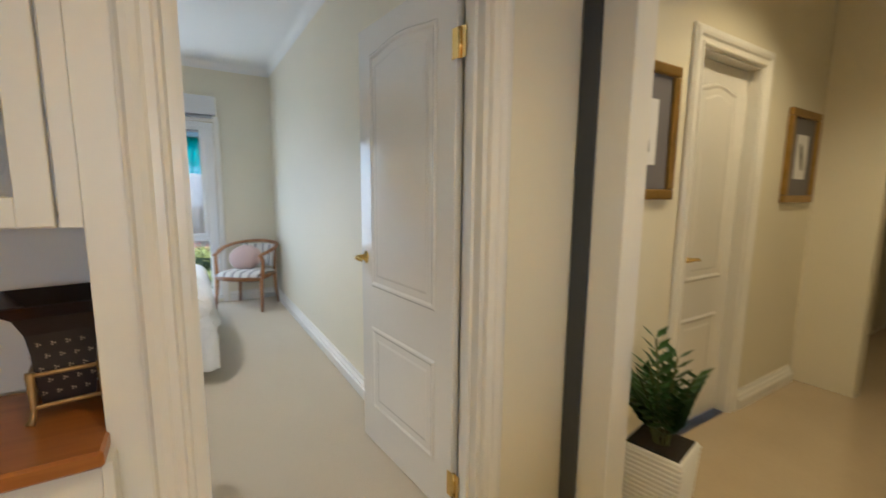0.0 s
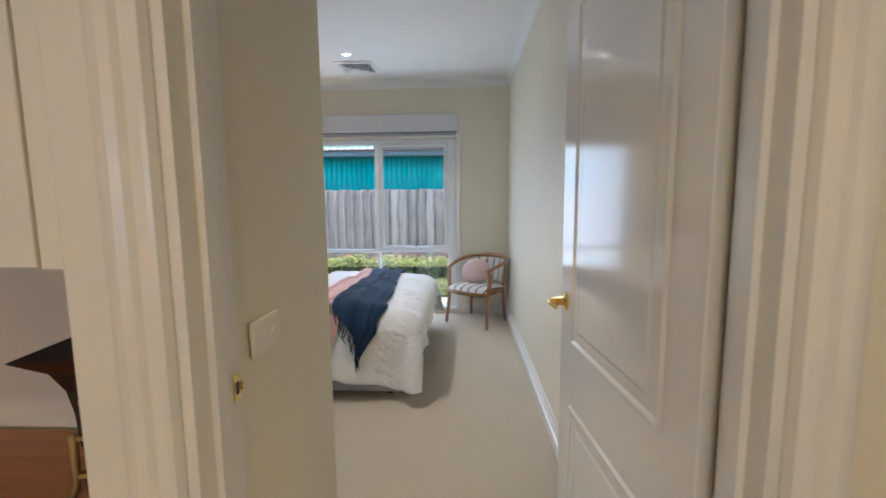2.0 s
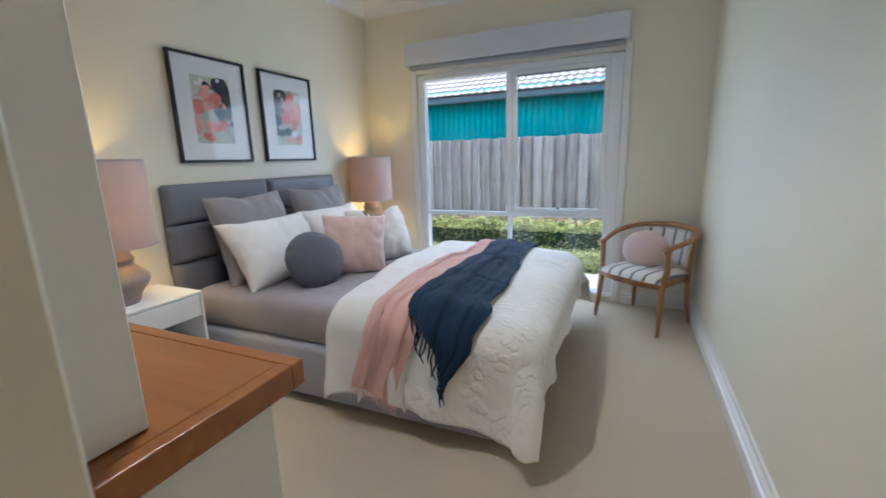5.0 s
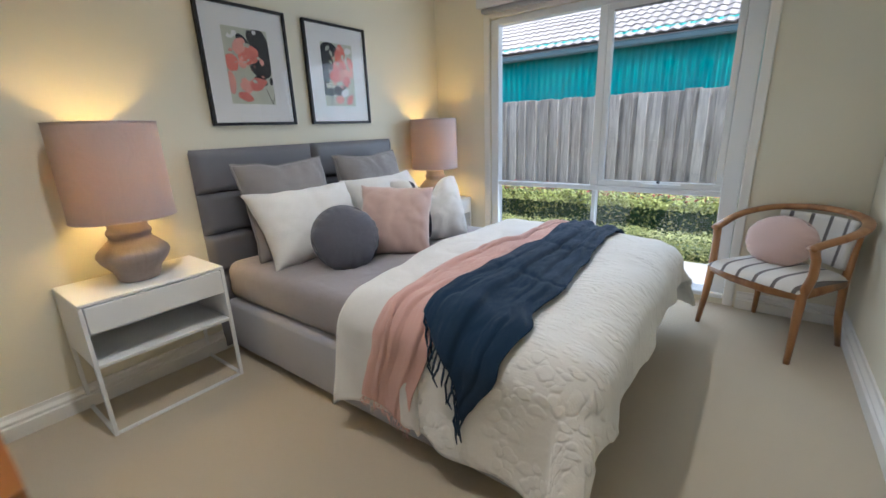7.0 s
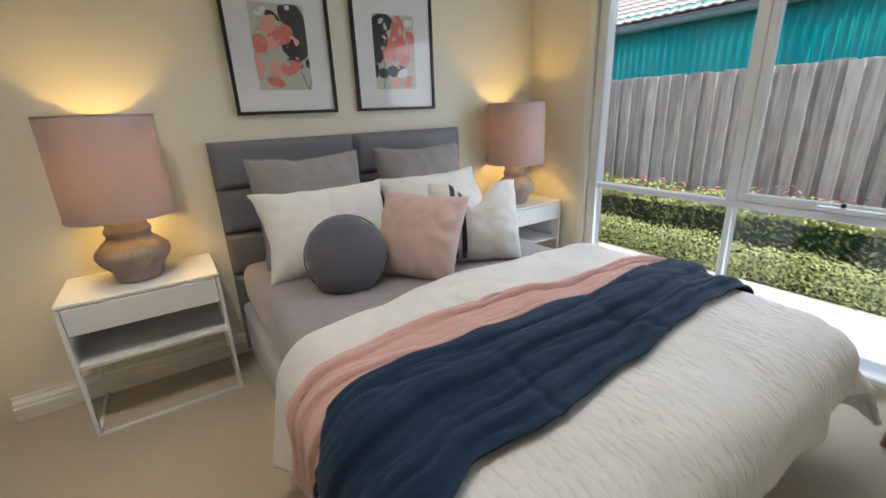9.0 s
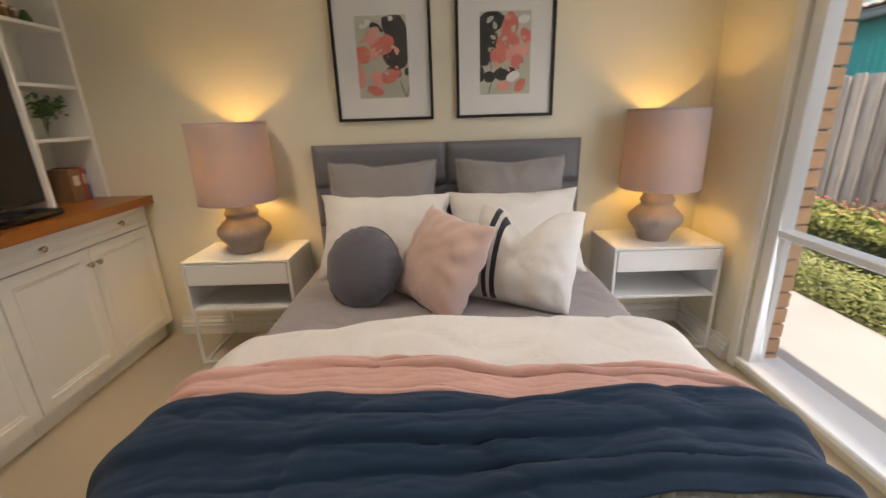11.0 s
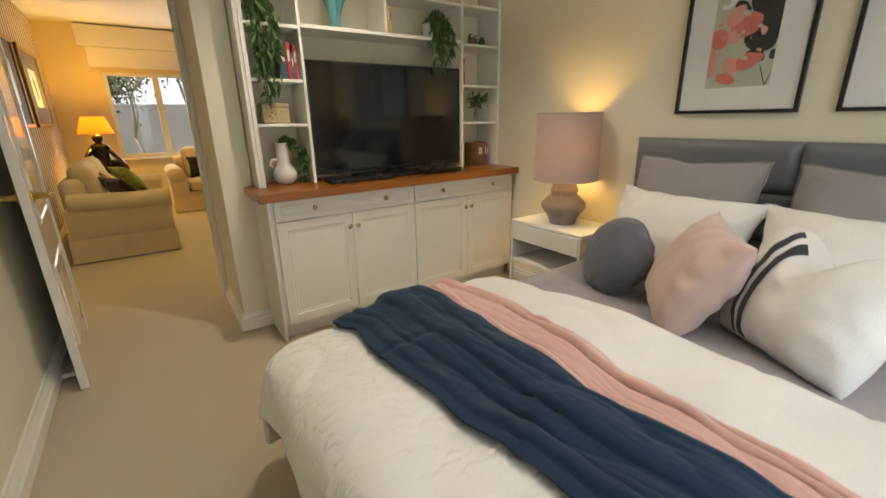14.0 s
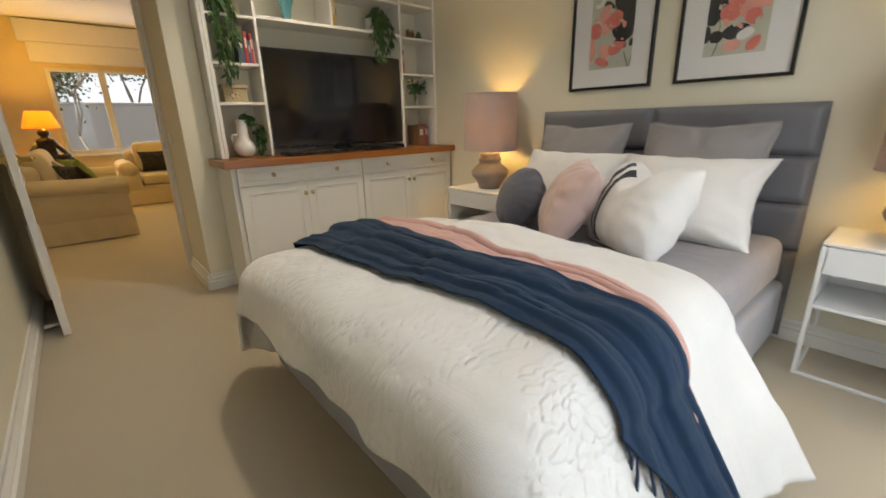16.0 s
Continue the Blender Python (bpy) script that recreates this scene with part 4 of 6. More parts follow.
sides = ((-1.125, CX1 - 0.016), (CX0 + 0.02, -1.129))
for k, (x0, x1) in enumerate(sides):
    unit = thing("base_cabinet", ((x0 + x1) / 2, 2.0, 0), "cream cabinet with one wide drawer over two panelled doors", "cabinet", "cabinets under the television")
    off = Matrix.Translation(-unit.location)
    body = moved(box(x0 - (0.0 if k == 0 else 0.02), x1 + (0.016 if k == 0 else 0.0), TY + 0.004, CABY - 0.020, 0.10, 0.855), off)
    part("body", body, CABINET, unit)
    part("plinth", moved(box(x0, x1, TY + 0.01, CABY - 0.06, 0.0, 0.099), off), CABINET, unit)
    if k == 0:
        part("side_panel", moved(box(x1 + 0.0165, x1 + 0.034, TY + 0.004, CABY + 0.002, 0.0, 0.855, 0.002), off), CABINET, unit)
    dr = shaker_front("drawer", x0 + 0.002, x1 - 0.002, 0.735, 0.850, unit, frame_w=0.028)
    dr.matrix_parent_inverse = off
    xm = (x0 + x1) / 2
    d1 = shaker_front("door", x0 + 0.002, xm - 0.0015, 0.108, 0.729, unit)
    d2 = shaker_front("door", xm + 0.0015, x1 - 0.002, 0.108, 0.729, unit)
    for d in (d1, d2):
        d.matrix_parent_inverse = off
    q = (x1 - x0) / 4
    knob(dr, x0 + q * 0.98, 0.795), knob(dr, x1 - q * 0.98, 0.795)
    knob(d1, xm - 0.026, 0.650), knob(d2, xm + 0.026, 0.650)

ct = thing("worktop", (-1.10, 2.0, 0.856), "polished orange-brown timber top over the cabinets", "worktop")
off = Matrix.Translation(-ct.location)
part("slab", moved(box(WX + 0.002, -0.178, TY + 0.004, 2.206, 0.856, 0.9015, 0.002), off), COUNTER, ct)
part("front_edge", moved(box(WX + 0.002, -0.150, 2.2065, 2.236, 0.855, 0.902, 0.0025, segments=2), off), COUNTER, ct, "rounded timber nosing")
part("end_edge", moved(box(-0.1775, -0.150, 1.862, 2.206, 0.855, 0.902, 0.0025, segments=2), off), COUNTER, ct, "rounded timber nosing")

# shelves above
SHY0, SHY1 = 1.754, 2.0
shelf = thing("built_in_shelves", (-1.13, 1.88, 0.903), "cream built-in open shelving round the television", "shelving")
off = Matrix.Translation(-shelf.location)


def sh(name, *dims):
    part(name, moved(box(*dims, 0.0025), off), CABINET, shelf)


for x0, x1 in ((-0.222, -0.204), (-0.545, -0.527), (-1.693, -1.675), (-2.045, -2.022)):
    sh("upright", x0, x1, SHY0, SHY1, 0.903, 2.40)
sh("face_strip", -0.246, -0.2225, SHY1 - 0.02, SHY1 + 0.004, 0.903, 2.40)
for z in (1.248, 1.488, 1.768, 2.05):
    sh("shelf", -0.527, -0.2225, SHY0, SHY1 - 0.006, z - 0.009, z + 0.009)
for z in (1.232, 1.492, 1.768, 2.02):
    sh("shelf", -2.022, -1.693, SHY0, SHY1 - 0.006, z - 0.009, z + 0.009)
sh("long_shelf", -1.675, -0.545, SHY0, SHY1 - 0.004, 1.768, 1.79)
sh("divider", -1.096, -1.078, SHY0, SHY1 - 0.008, 1.791, 2.40)
sh("shelf", -1.675, -1.096, SHY0, SHY1 - 0.008, 2.002, 2.02)
sh("top_panel", -2.045, -0.204, SHY0, SHY1, 2.401, 2.43)
tv = thing("television", (-1.11, 1.93, 0.903), "large flat black television on a glossy stand", "television")
part("screen_frame", box(-0.565, 0.565, 0.0, 0.05, 0.045, 0.705, 0.008), BLACK, tv)
part("screen", box(-0.548, 0.548, 0.0495, 0.0525, 0.068, 0.690), SCREEN, tv, "dark glossy screen")
part("stand", box(-0.28, 0.28, -0.08, 0.16, 0.0, 0.016, 0.006), BLACK, tv)
part("neck", box(-0.06, 0.06, 0.0, 0.04, 0.016, 0.06, 0.004), BLACK, tv)


# ---- pictures over the bed ----
def blob(cx, cz, rx, rz, rot, seed, depth, sharp=0.0):
    b = bmesh.new()
    pts = []
    for i in range(28):
        a = 2 * math.pi * i / 28
        r = 1 + 0.16 * n2(math.cos(a) * 1.4 + seed, math.sin(a) * 1.4, seed) + sharp * max(0, math.cos(a)) ** 8
        x, z = rx * r * math.cos(a), rz * r * math.sin(a)
        c, s = math.cos(rot), math.sin(rot)
        pts.append((depth, cx + c * x - s * z, cz + s * x + c * z))
    b.faces.new([b.verts.new(p) for p in pts])
    bmesh.ops.recalc_face_normals(b, faces=b.faces)
    return b


SAGE = material("sage_print_paper", (0.55, 0.56, 0.46), 0.8, 0, 0.12, 9, 120)
CORAL = material("coral_print_ink", (0.72, 0.20, 0.16), 0.7, 0, 0.22, 14, 90)
CORALPALE = material("pale_coral_print_ink", (0.78, 0.36, 0.30), 0.7, 0, 0.2, 14, 90)
INK = material("black_print_ink", (0.022, 0.022, 0.026), 0.7, 0, 0.2, 14, 90)


def picture(at, label, shapes, w=0.52, h=0.635, art=(0.267, 0.40)):
    """A black-framed flower print behind glass; it hangs on the west wall and faces +x."""
    ob = thing("framed_print", at, label, "picture", "prints above the bed")
    fw = 0.016
    frame = part("frame", box(0, 0.026, -w / 2, -w / 2 + fw, 0, h, 0.0015), FRAMEBLACK, ob)
    part("frame", box(0, 0.026, w / 2 - fw, w / 2, 0, h, 0.0015), FRAMEBLACK, ob)
    part("frame", box(0, 0.0258, -w / 2 + fw, w / 2 - fw, 0, fw, 0.0015), FRAMEBLACK, ob)
    part("frame", box(0, 0.0258, -w / 2 + fw, w / 2 - fw, h - fw, h, 0.0015), FRAMEBLACK, ob)
    part("mat_board", box(0.002, 0.012, -w / 2 + fw, w / 2 - fw, fw, h - fw), MAT, ob, "white mat board")
    aw, ah = art
    z0 = (h - ah) / 2 - 0.0
    paper = part("print", box(0.0122, 0.0128, -aw / 2, aw / 2, z0, z0 + ah), SAGE, ob, "sage paper with coral flowers and black leaves")
    for k, (u, v, ru, rv, rot, mat, sharp) in enumerate(shapes):
        ru, rv = ru * aw, rv * ah
        bm_ = blob((u - 0.5) * aw, z0 + v * ah, ru, rv, rot, k * 3.1, 0.0130 + 0.00012 * k, sharp)
        for v_ in bm_.verts:
            v_.co.y = min(max(v_.co.y, -aw / 2), aw / 2)
            v_.co.z = min(max(v_.co.z, z0), z0 + ah)
        part("leaf_shape" if mat is INK else "petal_shape", bm_, mat, paper)
    rng = random.Random(len(label))
    for k in range(34):
        # stamens round the flower's heart and pale gaps between the leaves
        u, v = (0.40 + rng.gauss(0, 0.13), 0.52 + rng.gauss(0, 0.06)) if k < 20 else (rng.uniform(0.1, 0.9), rng.uniform(0.3, 0.95))
        r = rng.uniform(0.005, 0.012) if k < 20 else rng.uniform(0.008, 0.022)
        part("speck_shape", blob((u - 0.5) * aw, z0 + v * ah, r * 0.45 if k < 20 else r * 0.5, r * 0.35 if k < 20 else r, rng.uniform(0, 3), k * 1.7, 0.0156 + 0.00005 * k, 0.4), CORALPALE if k < 12 or k > 28 else SAGE, paper)
    p = part("glass", box(0.019, 0.0205, -w / 2 + fw, w / 2 - fw, fw, h - fw), GLASS, ob)
    p.visible_shadow = False
    return ob


C, P, K = CORAL, CORALPALE, INK
picture((WX, 3.636, 1.272), "black-framed print of one large coral flower among black leaves", [
    (0.82, 0.80, 0.22, 0.22, 0.3, K, 0), (0.74, 0.50, 0.20, 0.17, 0.9, K, 0.3), (0.90, 0.58, 0.14, 0.16, 0, K, 0), (0.62, 0.88, 0.09, 0.11, 0.2, K, 0.2), (0.40, 0.86, 0.12, 0.05, -0.5, K, 0.3),
    (0.72, 0.32, 0.10, 0.10, 1.2, K, 0.3), (0.97, 0.32, 0.05, 0.05, 0, K, 0), (0.88, 0.10, 0.008, 0.14, 0.35, K, 0), (0.96, 0.06, 0.008, 0.09, -0.3, K, 0),
    (0.50, 0.66, 0.24, 0.13, 0.3, C, 0), (0.32, 0.76, 0.16, 0.09, 0.9, P, 0.2), (0.12, 0.54, 0.15, 0.11, 0.2, C, 0), (0.05, 0.28, 0.09, 0.15, 0, P, 0), (0.38, 0.25, 0.15, 0.11, 0.8, P, 0.2),
    (0.62, 0.27, 0.19, 0.085, 0.35, C, 0.3), (0.30, 0.10, 0.16, 0.06, -0.35, C, 0.2), (0.34, 0.53, 0.09, 0.06, 0, P, 0), (0.20, 0.90, 0.12, 0.04, 0.5, MAT, 0), (0.70, 0.96, 0.05, 0.03, 0.5, MAT, 0)])
picture((WX, 4.282, 1.272), "black-framed print of coral blossoms with black leaves along one side", [
    (0.22, 0.88, 0.26, 0.12, 0.2, K, 0.2), (0.14, 0.66, 0.24, 0.17, 0.3, K, 0), (0.08, 0.46, 0.14, 0.10, 0, K, 0), (0.30, 0.52, 0.10, 0.07, 0.6, K, 0), (0.03, 0.26, 0.06, 0.10, 0, K, 0),
    (0.46, 0.26, 0.19, 0.085, 0.25, K, 0.4), (0.19, 0.22, 0.11, 0.07, 0, K, 0), (0.20, 0.08, 0.008, 0.11, -0.3, K, 0), (0.22, 0.38, 0.007, 0.10, 0.1, K, 0),
    (0.58, 0.82, 0.16, 0.17, -0.3, C, 0), (0.55, 0.64, 0.22, 0.12, 0.2, C, 0), (0.38, 0.48, 0.18, 0.10, 0.2, C, 0.2), (0.70, 0.50, 0.20, 0.10, 0.5, P, 0), (0.74, 0.40, 0.13, 0.09, -0.6, C, 0.2),
    (0.90, 0.70, 0.10, 0.10, 0.4, C, 0.2), (0.93, 0.55, 0.05, 0.09, 0, P, 0), (0.46, 0.10, 0.14, 0.07, 0.2, P, 0), (0.80, 0.10, 0.13, 0.06, 0.9, C, 0.2), (0.86, 0.90, 0.12, 0.05, 0.2, MAT, 0), (0.66, 0.22, 0.14, 0.06, 0.4, MAT, 0)])


# ---- armchair by the window ----
def armchair():
    ob = thing("armchair", (0.53, 5.06, 0), "honey timber tub armchair with striped cloth seat by the window", "chair", rz=-36)

    def mirror(pts, s):
        return [(s * x, y, z) for x, y, z in pts]
    for s in (-1, 1):
        part("front_leg", tube(mirror([(0.262, -0.205, 0), (0.252, -0.185, 0.18), (0.246, -0.172, 0.35), (0.262, -0.150, 0.46), (0.262, -0.150, 0.54), (0.252, -0.165, 0.60)], s), [0.014, 0.019, 0.023, 0.021, 0.020, 0.022], 10), CHAIRWOOD, ob, "", True)
        part("rear_leg", tube(mirror([(0.232, 0.225, 0), (0.215, 0.205, 0.16), (0.205, 0.205, 0.36), (0.20, 0.235, 0.52), (0.195, 0.275, 0.66)], s), [0.013, 0.017, 0.020, 0.018, 0.016], 10), CHAIRWOOD, ob, "", True)
    rail = [(-0.250, -0.185, 0.600), (-0.262, -0.12, 0.618), (-0.285, 0.0, 0.645), (-0.280, 0.12, 0.668), (-0.225, 0.235, 0.690), (-0.12, 0.300, 0.703), (0, 0.318, 0.708)]
    rail = rail + [(-x, y, z) for x, y, z in reversed(rail[:-1])]
    fine = []
    for i in range(len(rail) - 1):
        for k in range(4):
            p0, p1, p2, p3 = (Vector(rail[min(max(i + d, 0), len(rail) - 1)]) for d in (-1, 0, 1, 2))
            t = k / 4
            fine.append(0.5 * (2 * p1 + (p2 - p0) * t + (2 * p0 - 5 * p1 + 4 * p2 - p3) * t * t + (3 * p1 - p0 - 3 * p2 + p3) * t ** 3))
    fine.append(Vector(rail[-1]))
    part("arm_rail", tube(fine, 0.026, 12, flat=0.62), CHAIRWOOD, ob, "", True)
    # seat frame
    part("front_rail", tube([(-0.235, -0.178, 0.360), (-0.1, -0.205, 0.352), (0.1, -0.205, 0.352), (0.235, -0.178, 0.360)], 0.024, 8, flat=1.2), CHAIRWOOD, ob, "", True)
    for s in (-1, 1):
        part("side_rail", tube(mirror([(0.240, -0.16, 0.360), (0.225, 0.02, 0.358), (0.205, 0.195, 0.355)], s), 0.022, 8, flat=1.2), CHAIRWOOD, ob, "", True)
    part("rear_rail", tube([(-0.20, 0.205, 0.355), (0, 0.228, 0.352), (0.20, 0.205, 0.355)], 0.020, 8, flat=1.2), CHAIRWOOD, ob, "", True)

    def seat(u, v):
        a, c = 2 * u - 1, 2 * v - 1
        wdt = 0.252 - 0.03 * v
        y = -0.212 - 0.022 * (1 - a * a) + v * 0.42
        rim = (1 - abs(a) ** 5) * (1 - abs(c) ** 5)
        return (a * wdt, y + (0.022 * (1 - a * a)) * v, 0.375 + 0.052 * max(0, rim) ** 0.45)
    b = sheet(seat, 30, 24)
    box(-0.22, 0.22, -0.19, 0.20, 0.362, 0.378, bm=b)
    part("seat", b, CHAIRSTRIPE, ob, "cream seat pad with grey stripes", True)

    def back(u, v):
        a = 2 * u - 1
        x = a * 0.185
        y = 0.285 - 0.055 * a * a - 0.055 * (1 - v)
        return (x, y, 0.43 + 0.25 * v)
    part("backrest", sheet(back, 20, 10, 0.028), CHAIRSTRIPE, ob, "cream back pad with grey stripes", True)
    return ob


armchair()
rc = round_cushion("pink_round_cushion", 0.158, 0.14, PINKVELVET, (0.490, 5.075, 0.420), -36, -24, "flat round blush pink cushion on the armchair")
rc.scale = (1.15, 1, 0.88)

# cords beside the armchair
cord = thing("power_cord", (0.885, 5.10, 0.0), "thin white power cord hanging by the skirting", "cord")
part("cable", tube([(0.028, 0.12, 0.27), (0.020, 0.11, 0.18), (0.006, 0.08, 0.06), (-0.02, 0.02, 0.006), (-0.012, -0.12, 0.005), (0.0, -0.2, 0.005)], 0.003, 6), CORD, cord, "", True)
part("socket", box(0.024, 0.0345, 0.06, 0.175, 0.235, 0.305, 0.003), SWITCH, cord, "white power outlet")

# ---- ceiling fittings ----
vent = thing("ceiling_vent", (-0.675, 4.895, CZ), "square white ceiling air vent with slanted blades", "vent")
for s, (x0, x1, y0, y1) in enumerate(((-0.19, 0.19, -0.19, -0.155), (-0.19, 0.19, 0.155, 0.19), (-0.19, -0.155, -0.155, 0.155), (0.155, 0.19, -0.155, 0.155))):
    part("frame", box(x0, x1, y0, y1, -0.016, -0.001, 0.003), METALWHITE, vent)
part("backing", box(-0.155, 0.155, -0.155, 0.155, -0.004, -0.001), GREYSTRIP, vent)
for k in range(4):
    r = 0.135 - 0.034 * k
    for side in range(4):
        b = box(-r, r, -r - 0.013, -r + 0.009, -0.0165, -0.0145)
        moved(b, Matrix.Translation((0, -r, -0.012)) @ pose(0, 0, 0, 38, 0, 0) @ Matrix.Translation((0, r, 0.0145)))
        part("slat", moved(b, pose(0, 0, 0, 0, 0, 90 * side)), METALWHITE, vent)


def downlight(x, y):
    ob = thing("downlight", (x, y, CZ), "small recessed white ceiling downlight, lit; one of the two is added", "downlight", "ceiling downlights")
    part("trim_ring", moved(lathe([(0.040, -0.001), (0.046, -0.001), (0.046, -0.006), (0.036, -0.009), (0.033, -0.004)], 28, cap=False), Matrix.Identity(4)), METALWHITE, ob, "", True)
    part("lens", lathe([(0.034, -0.004), (0.034, -0.001)], 24), DOWNLIGHT, ob)
    return ob


# The second fitting is added to go with the unseen fill spot.
for x, y in DOWNLIGHTS:
    downlight(x, y)


# ---- things on the shelves ----
def leaf_spray(points, count, size, rng, droop=0.6, bm=None, spread=0.03, wide=0.38):
    """Many small folded leaves scattered along stems."""
    b = bm or bmesh.new()
    for _ in range(count):
        p = Vector(rng.choice(points)) + Vector([rng.gauss(0, spread) for _ in range(3)])
        d = Vector((rng.uniform(-1, 1), rng.uniform(-1, 1), rng.uniform(-1, 1) - droop)).normalized()
        s = d.cross(Vector((rng.uniform(-1, 1), rng.uniform(-1, 1), rng.uniform(-1, 1)))).normalized()
        ln = size * rng.uniform(0.6, 1.3)
        w = ln * wide
        up = s.cross(d) * w * 0.25
        a, tip, l, r, m = (b.verts.new(q) for q in (p, p + d * ln, p + d * ln * 0.5 + s * w + up, p + d * ln * 0.5 - s * w + up, p + d * ln * 0.5))
        b.faces.new((a, l, m)), b.faces.new((l, tip, m)), b.faces.new((a, m, r)), b.faces.new((m, tip, r))
    return b


def trailing_plant(at, seed, label, drop, with_pot, spread_x=0.07):
    ob = thing("trailing_plant", at, label, "plant")
    rng = random.Random(seed)
    if with_pot:
        part("pot", lathe([(0.045, 0), (0.055, 0.01), (0.062, 0.06), (0.060, 0.11), (0.054, 0.11), (0.052, 0.09)], 28), POTWHITE, ob, "white pot", True)
    top = 0.10 if with_pot else 0.06
    pts, stems = [], bmesh.new()
    for i in range(11):
        a = rng.uniform(-spread_x, spread_x)
        dz = drop * rng.uniform(0.55, 1.0)
        y = 0.10 + rng.uniform(0.0, 0.05)
        line = [(a * 0.3, 0, top), (a * 0.6, 0.06, top + 0.07), (a, y, top - 0.02), (a + rng.uniform(-0.03, 0.03), y + 0.02, top - dz * 0.5), (a * 0.7 + rng.uniform(-0.03, 0.03), y + 0.012, top - dz)]
        tube(line, 0.0018, 4, bm=stems)
        for p, q in zip(line, line[1:]):
            for k in range(6):
                pts.append(tuple(Vector(p).lerp(Vector(q), k / 6)))
    part("stem", stems, STEM, ob)
    part("foliage", leaf_spray(pts, 520, 0.062, rng, 1.6, spread=0.012, wide=0.15), LEAF, ob, "slender green trailing leaves")
    return ob


trailing_plant((-0.350, 1.852, 1.778), 3, "trailing green plant in a white pot on the shelf", 0.52, True, 0.055)
trailing_plant((-1.50, 1.885, 1.791), 5, "bushy trailing green plant hanging over the long shelf", 0.36, True, 0.06)


def book(x, z, w, h, mat, y=1.80, dpt=0.15, lean=0.0, row="books on the shelf"):
    ob = thing("book", (x, y, z), BOOKLABEL[mat.name], "book", row)
    off = pose(0, 0, 0, 0, lean, 0)
    part("cover", moved(box(-w / 2, -w / 2 + 0.002, 0, dpt, 0, h), off), mat, ob)
    part("cover", moved(box(w / 2 - 0.002, w / 2, 0, dpt, 0, h), off), mat, ob)
    part("spine", moved(box(-w / 2 + 0.002, w / 2 - 0.002, dpt - 0.002, dpt + 0.001, 0, h, 0.0006), off), mat, ob)
    part("pages", moved(box(-w / 2 + 0.0022, w / 2 - 0.0022, 0.004, dpt - 0.0022, 0.003, h - 0.003), off), PAGES, ob)
    part("title_bar", moved(box(-w / 4, w / 4, dpt + 0.0012, dpt + 0.0018, h * 0.5, h * 0.8), off), PAGES if mat is not BOOKCREAM else BOOKDARK, ob)
    return ob


BOOKLABEL = {"red_book": "red cloth book standing on a shelf", "blue_book": "blue book standing on a shelf", "slate_book": "tall slate-blue book standing on a shelf",
             "yellow_book": "yellow book standing on a shelf", "cream_book": "cream book standing on a shelf", "brown_book_cover": "brown book standing on the timber top"}
for x, w, h, mat in ((-0.440, 0.040, 0.190, BOOKDARK), (-0.474, 0.022, 0.195, BOOKRED), (-0.493, 0.013, 0.14, BOOKBLUE), (-0.509, 0.016, 0.185, BOOKRED), (-0.521, 0.008, 0.15, BOOKCREAM)):
    book(x, 1.498, w, h, mat)
for x, w, h, mat in ((-1.108, 0.016, 0.18, BOOKRED), (-1.127, 0.018, 0.165, BOOKYELLOW), (-1.145, 0.012, 0.15, BOOKCREAM)):
    book(x, 1.791, w, h, mat)
for x, w, h, mat in ((-1.715, 0.016, 0.19, BOOKCREAM), (-1.735, 0.014, 0.18, BOOKRED)):
    book(x, 1.502, w, h, mat)
book(-1.90, 0.903, 0.075, 0.175, BROWNCARD), book(-1.952, 0.903, 0.020, 0.18, BOOKRED), book(-1.972, 0.903, 0.016, 0.17, BOOKBLUE)

bx = thing("carved_box", (-0.375, 1.88, 1.258), "carved beige stone box with floral relief", "box")
part("body", box(-0.075, 0.075, -0.04, 0.04, 0, 0.085, 0.004), STONEBOX, bx)
part("lid", box(-0.079, 0.079, -0.044, 0.044, 0.0855, 0.115, 0.006), STONEBOX, bx)
for k in range(5):
    part("relief", moved(lathe([(0.012, 0), (0.008, 0.004), (0.001, 0.005)], 8), pose(-0.02 + 0.018 * math.cos(k * 1.26) + 0.03, 0.040, 0.045 + 0.018 * math.sin(k * 1.26), -90, 0, 0)), STONEBOX, bx)

vz = thing("white_jug_vase", (-0.385, 1.90, 0.903), "white ceramic jug vase with a trailing green stem", "vase")
part("body", lathe([(0.035, 0), (0.045, 0.006), (0.066, 0.035), (0.070, 0.060), (0.058, 0.092), (0.038, 0.115), (0.034, 0.15), (0.035, 0.235), (0.038, 0.245), (0.031, 0.245), (0.028, 0.20)], 36), POTWHITE, vz, "", True)
part("handle", tube([(0.036, 0.0, 0.150), (0.070, 0.0, 0.150), (0.080, 0.0, 0.125), (0.066, 0.0, 0.098)], 0.007, 8), POTWHITE, vz, "", True)
_r = random.Random(4)
pts = [(-0.01 - 0.012 * k, 0.0 + 0.004 * k, 0.25 + 0.03 * math.sin(k * 0.5) - 0.0014 * k * k) for k in range(10)]
part("stem", tube(pts, 0.002, 5), STEM, vz)
part("foliage", leaf_spray(pts + [(-0.105, 0.035, 0.22 - 0.025 * k) for k in range(8)], 130, 0.04, _r, 1.0, spread=0.012), LEAF, vz, "green leaves")

tv_ = thing("teal_vase", (-0.80, 1.88, 1.791), "teal glazed fan-shaped vase with fluted rim", "vase")
